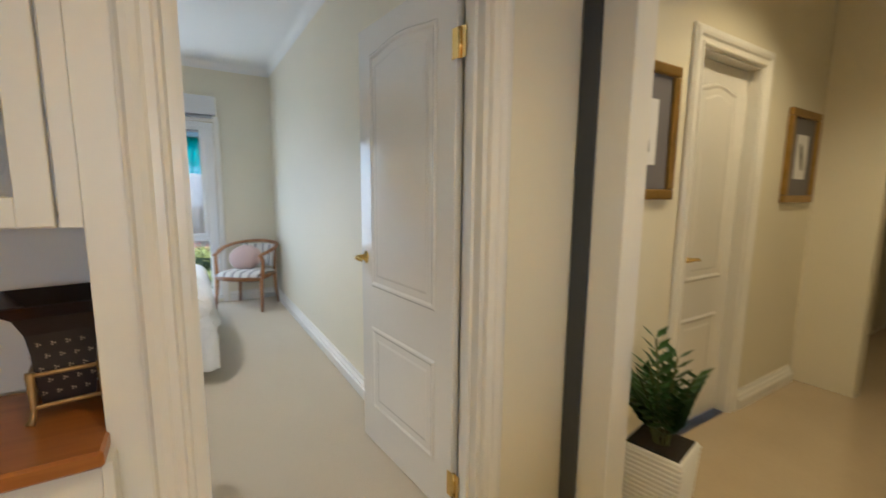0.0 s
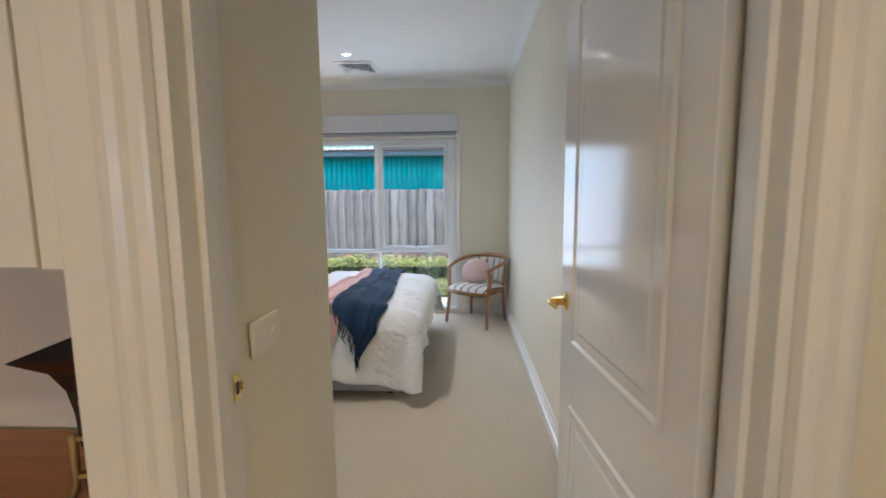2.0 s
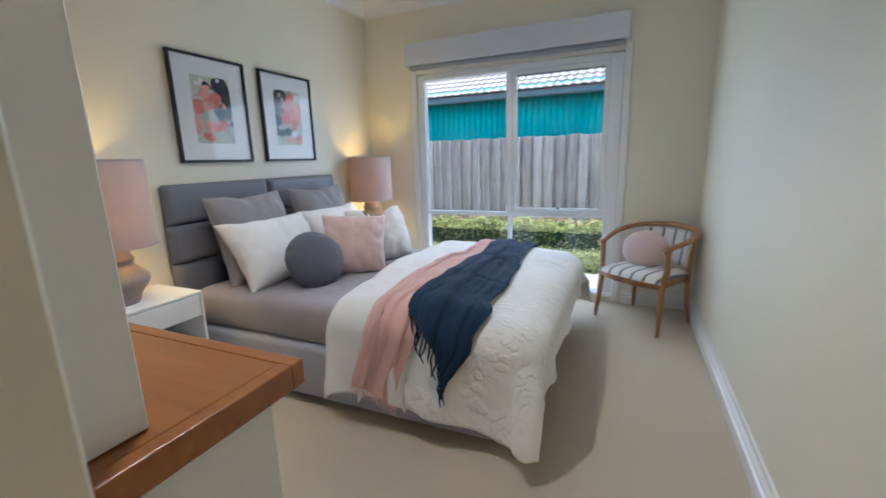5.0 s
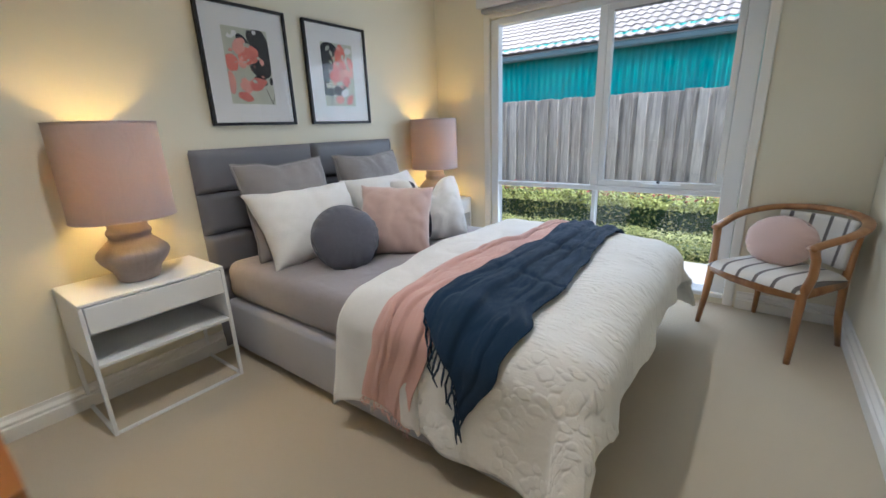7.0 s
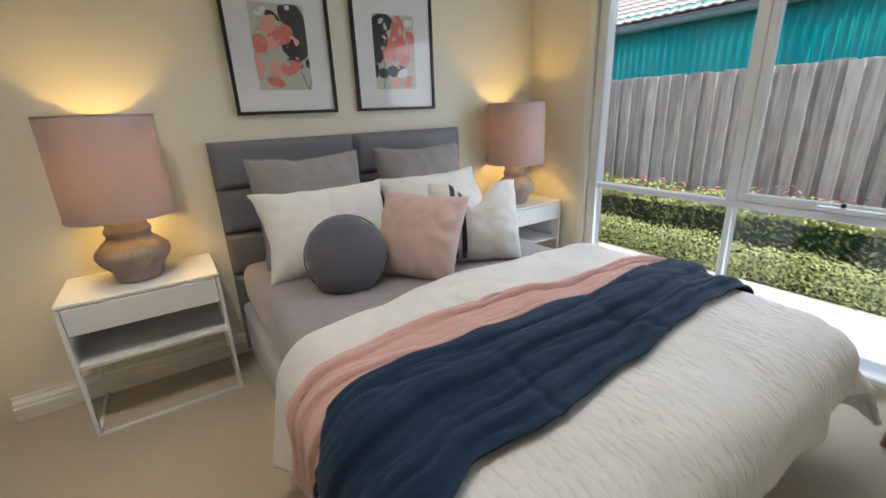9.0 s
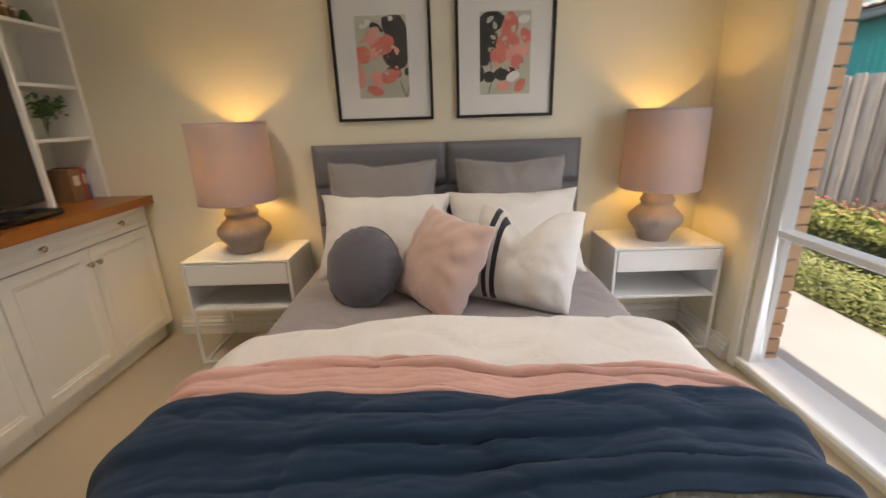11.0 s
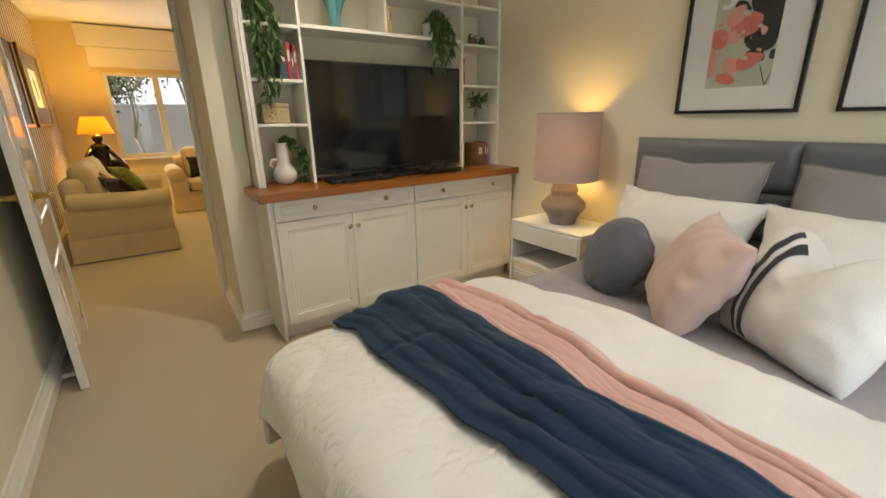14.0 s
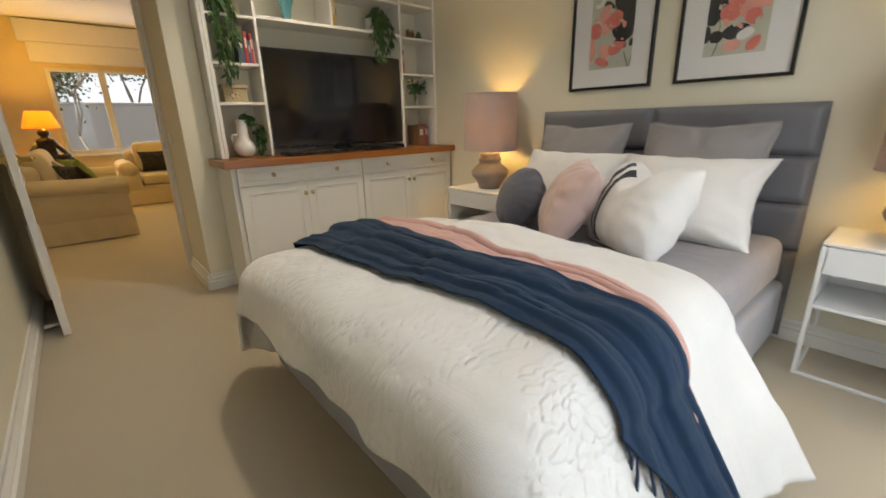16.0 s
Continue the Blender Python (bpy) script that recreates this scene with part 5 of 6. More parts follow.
part("body", moved(lathe([(0.046, 0), (0.048, 0.008), (0.030, 0.03), (0.034, 0.08), (0.055, 0.15), (0.088, 0.20), (0.080, 0.20), (0.048, 0.15), (0.026, 0.08)], 64, wave=lambda a, z: 1 + 0.09 * math.sin(9 * a) * min(1, z / 0.1)), Matrix.Diagonal((1.0, 0.6, 1, 1))), TEAL, tv_, "", True)

OWL = material("brown_owl_glaze", (0.20, 0.11, 0.05), 0.4, 0, 0.3, 30, 100)
for x, s in ((-1.845, 1.0), (-1.888, 0.92)):
    o = thing("owl_ornament", (x, 1.89, 1.778), "small brown glazed owl figurine on the shelf", "figurine", "owl ornaments")
    part("body", lathe([(0.016 * s, 0), (0.020 * s, 0.01), (0.021 * s, 0.03 * s), (0.018 * s, 0.05 * s), (0.020 * s, 0.065 * s), (0.014 * s, 0.08 * s), (0.003, 0.084 * s)], 20), OWL, o, "", True)
    for e in (-1, 1):
        part("eye", moved(lathe([(0.007 * s, 0), (0.006 * s, 0.003), (0.001, 0.004)], 10), pose(e * 0.008 * s, 0.017 * s, 0.066 * s, -90, 0, 0)), POTWHITE, o, "white ringed eye")
gp = thing("green_pear_ornament", (-1.945, 1.90, 1.778), "small green glazed pear ornament on the shelf", "figurine")
part("body", lathe([(0.012, 0), (0.026, 0.012), (0.028, 0.03), (0.018, 0.055), (0.010, 0.07), (0.002, 0.072)], 20), LEAF, gp, "", True)

sp = thing("small_foliage_vase", (-1.885, 1.89, 1.242), "small glass bud vase with fine green sprigs", "plant")
part("vase", lathe([(0.014, 0), (0.016, 0.004), (0.012, 0.03), (0.008, 0.06), (0.010, 0.075)], 20, cap=False), GLASS, sp)
_st, _pts = bmesh.new(), []
for k in range(7):
    a = (k - 3) * 0.028
    line = [(0, 0, 0.01), (a * 0.2, 0.01, 0.09), (a, 0.04, 0.17 + 0.01 * (k % 2))]
    tube(line, 0.0016, 4, bm=_st)
    _pts += [tuple(Vector(line[1]).lerp(Vector(line[2]), t)) for t in (0.3, 0.6, 0.8, 1.0, 1.05)]
part("stems", _st, STEM, sp)
part("foliage", leaf_spray(_pts, 260, 0.022, _r, -0.2, spread=0.014), LEAF, sp, "fine green leaves")

gd = thing("glass_dish", (-1.80, 1.95, 0.903), "small clear glass dish on the timber top", "dish")
part("bowl", lathe([(0.02, 0), (0.03, 0.004), (0.042, 0.02), (0.040, 0.02), (0.028, 0.006)], 24, cap=False), GLASS, gd, "", True)
stb = thing("set_top_box", (-1.40, 2.08, 0.903), "flat black set-top box in front of the television", "set-top box")
part("case", box(-0.16, 0.16, -0.07, 0.07, 0.004, 0.034, 0.004), BLACK, stb)
part("front_panel", box(-0.158, 0.158, 0.0702, 0.0712, 0.008, 0.03), SCREEN, stb)
rem = thing("black_tray", (-0.80, 2.07, 0.903), "low glossy black media box under the television", "media box")
part("case", box(-0.22, 0.22, -0.06, 0.075, 0.003, 0.022, 0.005), BLACK, rem)
part("knob", moved(lathe([(0.014, 0), (0.014, 0.012), (0.010, 0.014)], 16), Matrix.Translation((-0.12, 0.05, 0.022))), NICKEL, rem, "silver knob", True)

# ---- display cupboard in the living room ----
HY = 1.16
cup = thing("display_cupboard", (-0.70, 1.3, 0), "built-in cream display cupboard with glazed doors and timber counter", "cupboard")
off = Matrix.Translation(-cup.location)


def cp(name, mat, *dims, bev=0.002, label=""):
    return part(name, moved(box(*dims, bev), off), mat, cup, label)


cp("end_stile", CABINET, -0.220, -0.182, HY - 0.001, 1.498, 1.213, CZ - 0.01)
cp("wall_stile", CABINET, -0.1815, -0.066, HY - 0.004, 1.158, 0, CZ - 0.01)
cp("end_panel", CABINET, -0.1815, -0.171, 1.162, 1.498, 0, CZ - 0.01)
cp("upper_floor", CABINET, -1.60, -0.2205, HY + 0.02, 1.498, 1.213, 1.236)
cp("upper_back", CABINET, -1.60, -0.2205, 1.485, 1.498, 1.237, CZ - 0.01)
cp("niche_back", CABINET, -1.60, -0.183, 1.488, 1.499, 0.775, 1.212)
cp("counter", COUNTER, -1.60, -0.176, 1.07, 1.486, 0.735, 0.772, bev=0.006, label="polished timber counter")
cp("lower_front", CABINET, -1.60, -0.186, 1.10, 1.12, 0.0, 0.734)
cp("lower_end", CABINET, -0.1855, -0.165, 1.09, 1.150, 0.0, 0.734)
for x0, x1 in ((-0.688, -0.226), (-1.155, -0.692)):
    for d in ((x0, x0 + 0.055, 1.216, 2.5), (x1 - 0.055, x1, 1.216, 2.5), (x0 + 0.055, x1 - 0.055, 1.216, 1.275), (x0 + 0.055, x1 - 0.055, 2.43, 2.5)):
        cp("door_rail", CABINET, d[0], d[1], HY - 0.002, HY + 0.018, d[2], d[3])
    g = cp("door_glass", GLASS, x0 + 0.055, x1 - 0.055, HY + 0.006, HY + 0.010, 1.275, 2.43, bev=0)
    g.visible_shadow = False
for z in (1.445, 1.70, 1.95):
    cp("glass_shelf", GLASS, -1.59, -0.2215, HY + 0.03, 1.484, z, z + 0.006, bev=0)
fig = thing("bronze_statuette", (-0.36, 1.30, 1.452), "dark bronze statuette on a glass shelf in the cupboard", "statuette")
figure = lathe([(0.034, 0), (0.036, 0.02), (0.028, 0.035), (0.026, 0.06), (0.024, 0.09), (0.015, 0.12), (0.022, 0.15), (0.016, 0.17), (0.007, 0.178), (0.014, 0.195), (0.012, 0.21), (0.006, 0.225), (0.003, 0.25)], 18, wave=lambda a, z: 1 + 0.22 * math.sin(3 * a + z * 40))
for sx in (-1, 1):
    tube([(sx * 0.018, 0, 0.155), (sx * 0.040, 0, 0.135), (sx * 0.046, 0, 0.165), (sx * 0.044, 0, 0.195)], [0.008, 0.007, 0.006, 0.003], 8, bm=figure)
    tube([(sx * 0.020, 0, 0.07), (sx * 0.045, 0, 0.05), (sx * 0.052, 0, 0.01), (sx * 0.056, 0, 0.0)], [0.012, 0.011, 0.009, 0.010], 8, bm=figure)
part("figure", moved(figure, Matrix.Scale(0.66, 4)), STATUE, fig, "", True)
for k, (x, y) in enumerate(((-0.34, 1.27), (-0.40, 1.33), (-0.46, 1.26), (-0.53, 1.31), (-0.60, 1.27))):
    gl = thing("wine_glass", (x, y, 1.237), "clear stemmed wine glass in the cupboard", "glass", "glasses in the cupboard")
    part("bowl", lathe([(0.03, 0), (0.028, 0.003), (0.004, 0.008), (0.004, 0.07), (0.02, 0.085), (0.034, 0.12), (0.030, 0.16)], 18, cap=False), GLASS, gl, "", True)

VASE = material("black_gold_lacquer", (0.020, 0.014, 0.014), 0.35, 0, 0.3, 18, 90, 0.1)
GILT = material("dull_gilt", (0.34, 0.22, 0.09), 0.45, 0.6, 0.25, 30, 120, 0.2)
MOTIF = material("pale_gilt_motif", (0.36, 0.28, 0.19), 0.55, 0.2, 0.2)
sv = thing("square_vase", (-0.268, 1.340, 0.772), "flared square black vase with gilt motifs on a footed stand", "vase", rz=8)
b = bmesh.new()
prof = [(0.042, 0.03), (0.048, 0.09), (0.050, 0.14), (0.055, 0.18), (0.068, 0.215), (0.100, 0.245), (0.096, 0.247), (0.062, 0.214), (0.048, 0.18), (0.045, 0.14), (0.040, 0.04)]
rings = [[b.verts.new((sx * r, sy * r, z)) for sx, sy in ((-1, -1), (1, -1), (1, 1), (-1, 1))] for r, z in prof]
for p, q in zip(rings, rings[1:]):
    for i in range(4):
        b.faces.new((p[i], p[(i + 1) % 4], q[(i + 1) % 4], q[i]))
b.faces.new(list(reversed(rings[0]))), b.faces.new(rings[-1])
bmesh.ops.recalc_face_normals(b, faces=b.faces)
sv.scale = (1.12, 1.12, 1.12)
part("body", b, VASE, sv)
for side in range(4):
    b = bmesh.new()
    for r_ in range(5):
        for c_ in range(4):
            z = 0.055 + 0.026 * r_
            x = -0.033 + 0.022 * c_ + (0.011 if r_ % 2 else 0) - 0.004
            d = 0.0425 + (z - 0.03) * 0.085 + 0.0012
            m = Matrix.Translation((x, -d, z)) @ pose(0, 0, 0, 90, 0, 0)
            for a in (0, 2.1, 4.2):
                vs = [b.verts.new(m @ Vector((0.005 * math.cos(a + t), 0.005 * math.sin(a + t), 0)) + Vector((0, 0, 0))) for t in (-0.5, 0.5)] + [b.verts.new(m @ Vector((0, 0, 0)))]
                b.faces.new(vs)
    part("motifs", moved(b, pose(0, 0, 0, 0, 0, 90 * side)), MOTIF, sv)
for sx in (-1, 1):
    for sy in (-1, 1):
        part("stand_leg", tube([(sx * 0.054, sy * 0.054, 0.105), (sx * 0.054, sy * 0.054, 0.03), (sx * 0.056, sy * 0.056, 0.012), (sx * 0.062, sy * 0.062, 0.0)], [0.008, 0.0055, 0.006, 0.008], 8), GILT, sv, "", True)
for z in (0.032, 0.098):
    for side in range(4):
        part("stand_rail", moved(tube([(-0.054, -0.054, z), (0.054, -0.054, z)], 0.0045, 6), pose(0, 0, 0, 0, 0, 90 * side)), GILT, sv)


# ---- hallway ----
def gold_picture(at, rz, w, h, label, group):
    """A gold-framed picture that faces -y before turning."""
    ob = thing("gold_framed_picture", at, label, "picture", group, rz=rz)
    fw = 0.045
    for x0, x1, z0, z1 in ((-w / 2, w / 2, 0, fw), (-w / 2, w / 2, h - fw, h), (-w / 2, -w / 2 + fw, fw, h - fw), (w / 2 - fw, w / 2, fw, h - fw)):
        part("frame", box(x0, x1, -0.03, 0, z0, z1, 0.008, segments=2), GOLD, ob)
    part("mount", box(-w / 2 + fw, w / 2 - fw, -0.012, -0.002, fw, h - fw), ART_GREY, ob, "dark grey mount")
    part("print", box(-w * 0.19, w * 0.19, -0.0135, -0.0122, h * 0.26, h * 0.74), MAT, ob, "small white print")
    part("mark", moved(blob(0, 0, w * 0.05, h * 0.15, 0.3, 4, 0.0), pose(0, -0.0140, h * 0.5, 0, 0, -90)), INK, ob, "dark leaf-shaped mark")
    return ob


gold_picture((1.655, 1.159, 1.27), 0, 0.44, 0.57, "gold-framed small print on a dark mount in the hallway", "hallway pictures")
gold_picture((3.28, 1.159, 1.25), 0, 0.44, 0.56, "gold-framed small print hanging past the hallway door", "hallway pictures")


def potted_plant():
    ob = thing("potted_plant", (1.585, 0.93, 0.004), "leafy green plant in a square white woven pot", "plant", rz=12)
    b = box(-0.115, 0.115, -0.115, 0.115, 0.0, 0.29, 0.012, segments=2)
    for v in b.verts:
        k = 0.86 + 0.14 * v.co.z / 0.29
        v.co.x, v.co.y = v.co.x * k, v.co.y * k
    pot = part("pot", b, POTWHITE, ob, "white woven square pot")
    for r in range(13):
        z = 0.02 + 0.021 * r
        k = (0.86 + 0.14 * z / 0.29) * 0.1165
        part("weave_band", tube([(-k, -k, z), (k, -k, z), (k, k, z), (-k, k, z), (-k, -k, z)], 0.0045, 5), POTWHITE, pot)
    part("soil", box(-0.10, 0.10, -0.10, 0.10, 0.284, 0.293), SOIL, ob, "dark soil")
    rng = random.Random(8)
    fol, stems = bmesh.new(), bmesh.new()
    for i in range(12):
        a = rng.uniform(0, 6.28)
        lean = rng.uniform(0.05, 0.22)
        hgt = rng.uniform(0.20, 0.40)
        line = [Vector((0.03 * math.cos(a), 0.03 * math.sin(a), 0.285))]
        for k in range(1, 9):
            t = k / 8
            line.append(Vector(((0.03 + lean * t ** 1.6) * math.cos(a), (0.03 + lean * t ** 1.6) * math.sin(a), 0.285 + hgt * t)))
        tube(line, 0.0045, 5, bm=stems)
        side = Vector((-math.sin(a), math.cos(a), 0))
        for k in range(2, 9):
            for s in (-1, 1):
                p, d = line[k], (side * s * 0.9 + (line[k] - line[k - 1]).normalized() * 0.9).normalized()
                ln = 0.108 * (1.15 - 0.05 * k)
                w = d.cross(Vector((0, 0, 1))).normalized() * ln * 0.27
                q = [fol.verts.new(x) for x in (p, p + d * ln * 0.45 + w, p + d * ln, p + d * ln * 0.45 - w, p + d * ln * 0.5 + Vector((0, 0, -0.006)))]
                fol.faces.new((q[0], q[1], q[4])), fol.faces.new((q[1], q[2], q[4])), fol.faces.new((q[2], q[3], q[4])), fol.faces.new((q[3], q[0], q[4]))
    part("stems", stems, STEM, ob)
    part("foliage", fol, LEAFDARK, ob, "glossy paired green leaves")
    return ob


potted_plant()


# ---- living room ----
def sofa(label, length, group="living room sofas"):
    """A skirted sofa with rolled arms; it faces -y, its middle at the origin."""
    ob = thing("sofa", (0, 0, 0), label, "sofa", group)
    d = 0.86
    part("base", box(-length / 2 + 0.02, length / 2 - 0.02, -d / 2 + 0.03, d / 2, 0.03, 0.30, 0.02, segments=2), SOFA, ob, "", True)

    def skirt(u, v):
        per = [(-length / 2, d / 2), (-length / 2, -d / 2), (length / 2, -d / 2), (length / 2, d / 2)]
        k = min(int(u * 3), 2)
        t = u * 3 - k
        p, q = Vector((*per[k], 0)), Vector((*per[k + 1], 0))
        w = p.lerp(q, t)
        w.z = 0.015 + 0.22 * v
        return w * 1.0 + Vector((0.006 * math.sin(u * 90), 0.006 * math.cos(u * 90), 0)) * (1 - v)
    part("skirt", sheet(skirt, 120, 3, 0.006), SOFA, ob)
    for s in (-1, 1):
        x = s * (length / 2 - 0.11)
        part("arm", box(x - 0.11, x + 0.11, -d / 2 + 0.01, d / 2 - 0.02, 0.22, 0.53, 0.02, segments=2), SOFA, ob, "", True)
        part("arm_roll", tube([(x + s * 0.015, -d / 2 - 0.005, 0.535), (x + s * 0.015, -0.1, 0.54), (x + s * 0.015, d / 2 - 0.06, 0.56)], 0.115, 20, flat=0.82), SOFA, ob, "rolled cream arm", True)
    part("back", box(-length / 2 + 0.12, length / 2 - 0.12, d / 2 - 0.20, d / 2 - 0.01, 0.25, 0.78, 0.07, segments=4), SOFA, ob, "", True)
    n = 2
    w = (length - 0.46) / n
    for k in range(n):
        x0 = -length / 2 + 0.23 + w * k
        part("seat_cushion", box(x0 + 0.005, x0 + w - 0.005, -d / 2, d / 2 - 0.20, 0.30, 0.455, 0.05, segments=4), SOFA, ob, "", True)
        b = box(x0 + 0.008, x0 + w - 0.008, -0.10, 0.10, 0.0, 0.47, 0.085, segments=4)
        part("back_cushion", moved(b, pose(0, 0.13, 0.45, -18, 0, 0)), SOFA, ob, "", True)
    return ob


s1 = sofa("cream slipcovered sofa with rolled arms and skirt", 1.85)
s1.matrix_world = pose(0.59, -1.37, 0, 0, 0, -90)
s2 = copy_thing(s1, pose(-0.86, -2.98, 0, 0, 0, 180))
s2["label"] = "cream slipcovered sofa standing under the living room window"
BLACKGOLD = woven("black_cushion_cloth", (0.02, 0.015, 0.012), 400)
BEIGECUSH = woven("beige_cushion_cloth", (0.55, 0.42, 0.22), 400)
cushion("black_cushion", 0.42, 0.40, 0.13, BLACKGOLD, (0.42, -0.78, 0.455), -60, -38, "black and gold cushion on the cream sofa", seed=21)
bc = cushion("beige_cushion", 0.42, 0.40, 0.13, BEIGECUSH, (0.55, -1.30, 0.455), -80, -30, "beige cushion with a round orange patch on the sofa", seed=22)
part("patch", moved(lathe([(0.10, 0), (0.09, 0.008), (0.01, 0.012)], 24), pose(0, -0.058, 0.2, 90, 0, 0)), material("orange_patch", (0.60, 0.26, 0.03), 0.8), bc, "round orange patch", True)
cushion("green_cushion", 0.40, 0.38, 0.13, woven("leaf_green_cloth", (0.22, 0.30, 0.06), 400), (0.42, -2.08, 0.455), -60, -35, "leaf green cushion at the end of the sofa", seed=23)
cushion("dark_cushion", 0.40, 0.36, 0.13, BLACKGOLD, (-0.42, -2.93, 0.455), 180, -30, "dark patterned cushion on the sofa under the window", seed=24)

st_ = thing("side_table", (0.78, -3.05, 0), "small round dark side table in the corner", "table")
part("top", lathe([(0.26, 0.585), (0.265, 0.59), (0.265, 0.605), (0.255, 0.61)], 36), COUNTER, st_, "", True)
part("column", lathe([(0.03, 0.06), (0.022, 0.2), (0.034, 0.4), (0.022, 0.5), (0.04, 0.584)], 18), COUNTER, st_, "", True)
part("foot", lathe([(0.17, 0.0), (0.17, 0.02), (0.05, 0.06)], 28), COUNTER, st_, "", True)
fl = thing("figure_lamp", (0.78, -3.05, 0.61), "lit lamp with a dark bronze figure base and yellow shade", "lamp")
figure = lathe([(0.17, 0.0), (0.17, 0.03), (0.15, 0.05), (0.16, 0.10), (0.10, 0.16), (0.075, 0.24), (0.10, 0.33), (0.085, 0.38), (0.03, 0.41), (0.055, 0.45), (0.058, 0.49), (0.03, 0.525), (0.008, 0.53)], 24, wave=lambda a, z: 1 + 0.22 * math.sin(2 * a + z * 6))
for sx in (-1, 1):
    tube([(sx * 0.08, 0, 0.34), (sx * 0.15, 0.05, 0.24), (sx * 0.20, 0.10, 0.16), (sx * 0.10, 0.19, 0.15)], [0.035, 0.032, 0.03, 0.028], 10, bm=figure)
    tube([(sx * 0.06, 0.02, 0.10), (sx * 0.22, 0.06, 0.11), (sx * 0.25, 0.12, 0.07), (sx * 0.05, 0.20, 0.05)], [0.06, 0.055, 0.05, 0.035], 10, bm=figure)
part("base", figure, STATUE, fl, "dark bronze figure base", True)
part("shade", lathe([(0.205, 0.53), (0.13, 0.755), (0.128, 0.755), (0.203, 0.53)], 40, cap=False), SHADEYELLOW, fl, "glowing yellow shade", True)
part("bulb", moved(lathe([(0.012, 0), (0.028, 0.03), (0.02, 0.07), (0.004, 0.08)], 14), Matrix.Translation((0, 0, 0.62))), BULB, fl, "", True)
lamp("figure_lamp_light", "POINT", pose(0.78, -3.05, 1.30), 46, (1.0, 0.52, 0.06), radius=0.05)

gold_picture((1.238, -1.45, 1.24), -90, 0.95, 0.90, "large gold-framed picture on the striped wall", "living room pictures")
gold_picture((1.238, -2.75, 1.24), -90, 1.10, 0.90, "large gold-framed picture on the striped wall", "living room pictures")

lw = tagged(new("window_2"), "wide cream-framed living room window", "", "", "structure")
for x0, x1, z0, z1 in ((0.46, 0.518, 0.735, 2.015), (-1.398, -1.34, 0.735, 2.015), (-0.20, -0.11, 0.795, 1.965), (-1.34, 0.46, 1.965, 2.018), (-1.34, 0.46, 0.735, 0.795)):
    part("window_frame", box(x0, x1, -4.02, -3.955, z0, z1, 0.004), GLOSS, lw)
part("window_sill", box(-1.45, 0.57, -3.95, -3.88, 0.70, 0.733, 0.006), GLOSS, lw)
for x0, x1 in ((-0.11, 0.46), (-1.34, -0.20)):
    p = part("pane", box(x0, x1, -3.99, -3.986, 0.795, 1.965), GLASS, lw)
    p.visible_shadow = False
lw.location.x = 0.08
lb = thing("living_room_blind_box", (-0.22, -3.945, 2.08), "deep cream fabric blind box above the living room window", "blind")
part("pelmet", box(-1.20, 1.02, 0.0, 0.13, 0.27, 0.56, 0.01), MAT, lb)
part("lower_band", box(-1.12, 0.94, 0.0, 0.10, 0.0, 0.269, 0.01), MAT, lb)

# ---- outside ----
GROUND = material("dry_garden_soil", (0.13, 0.095, 0.06), 0.95, 0, 0.3, 3, 60, 0.6, 0.02)
structure("ground", box(-80, 80, -80, 90, -0.4, -0.13), GROUND, "garden soil reaching into the distance")
structure("pavement", box(-14, 10, 5.665, 6.64, -0.1295, -0.10), material("pale_concrete", (0.55, 0.53, 0.50), 0.9, 0, 0.08, 2, 120, 0.3, 0.003), "pale sunlit concrete path beside the house")
MORTAR = material("grey_mortar", (0.36, 0.34, 0.31), 0.95, 0, 0.1, 20, 150, 0.4)
b = box(-3.6, -1.545, 5.535, 5.64, -0.12, 2.75)
box(0.325, 2.2, 5.535, 5.64, -0.12, 2.75, bm=b)
box(-1.545, 0.325, 5.535, 5.64, 2.10, 2.75, bm=b)
brick_wall = structure("wall_brick_outside", b, MORTAR, "brick outer skin of the house")
b = box(-1.62, -1.501, 5.521, 5.536, -0.12, 2.10)
box(0.298, 0.40, 5.521, 5.536, -0.12, 2.10, bm=b)
box(-1.62, 0.40, 5.535, 5.665, -0.12, 0.03, bm=b)
structure("trim_window_reveal", b, ALU, "pale window reveal and sill")


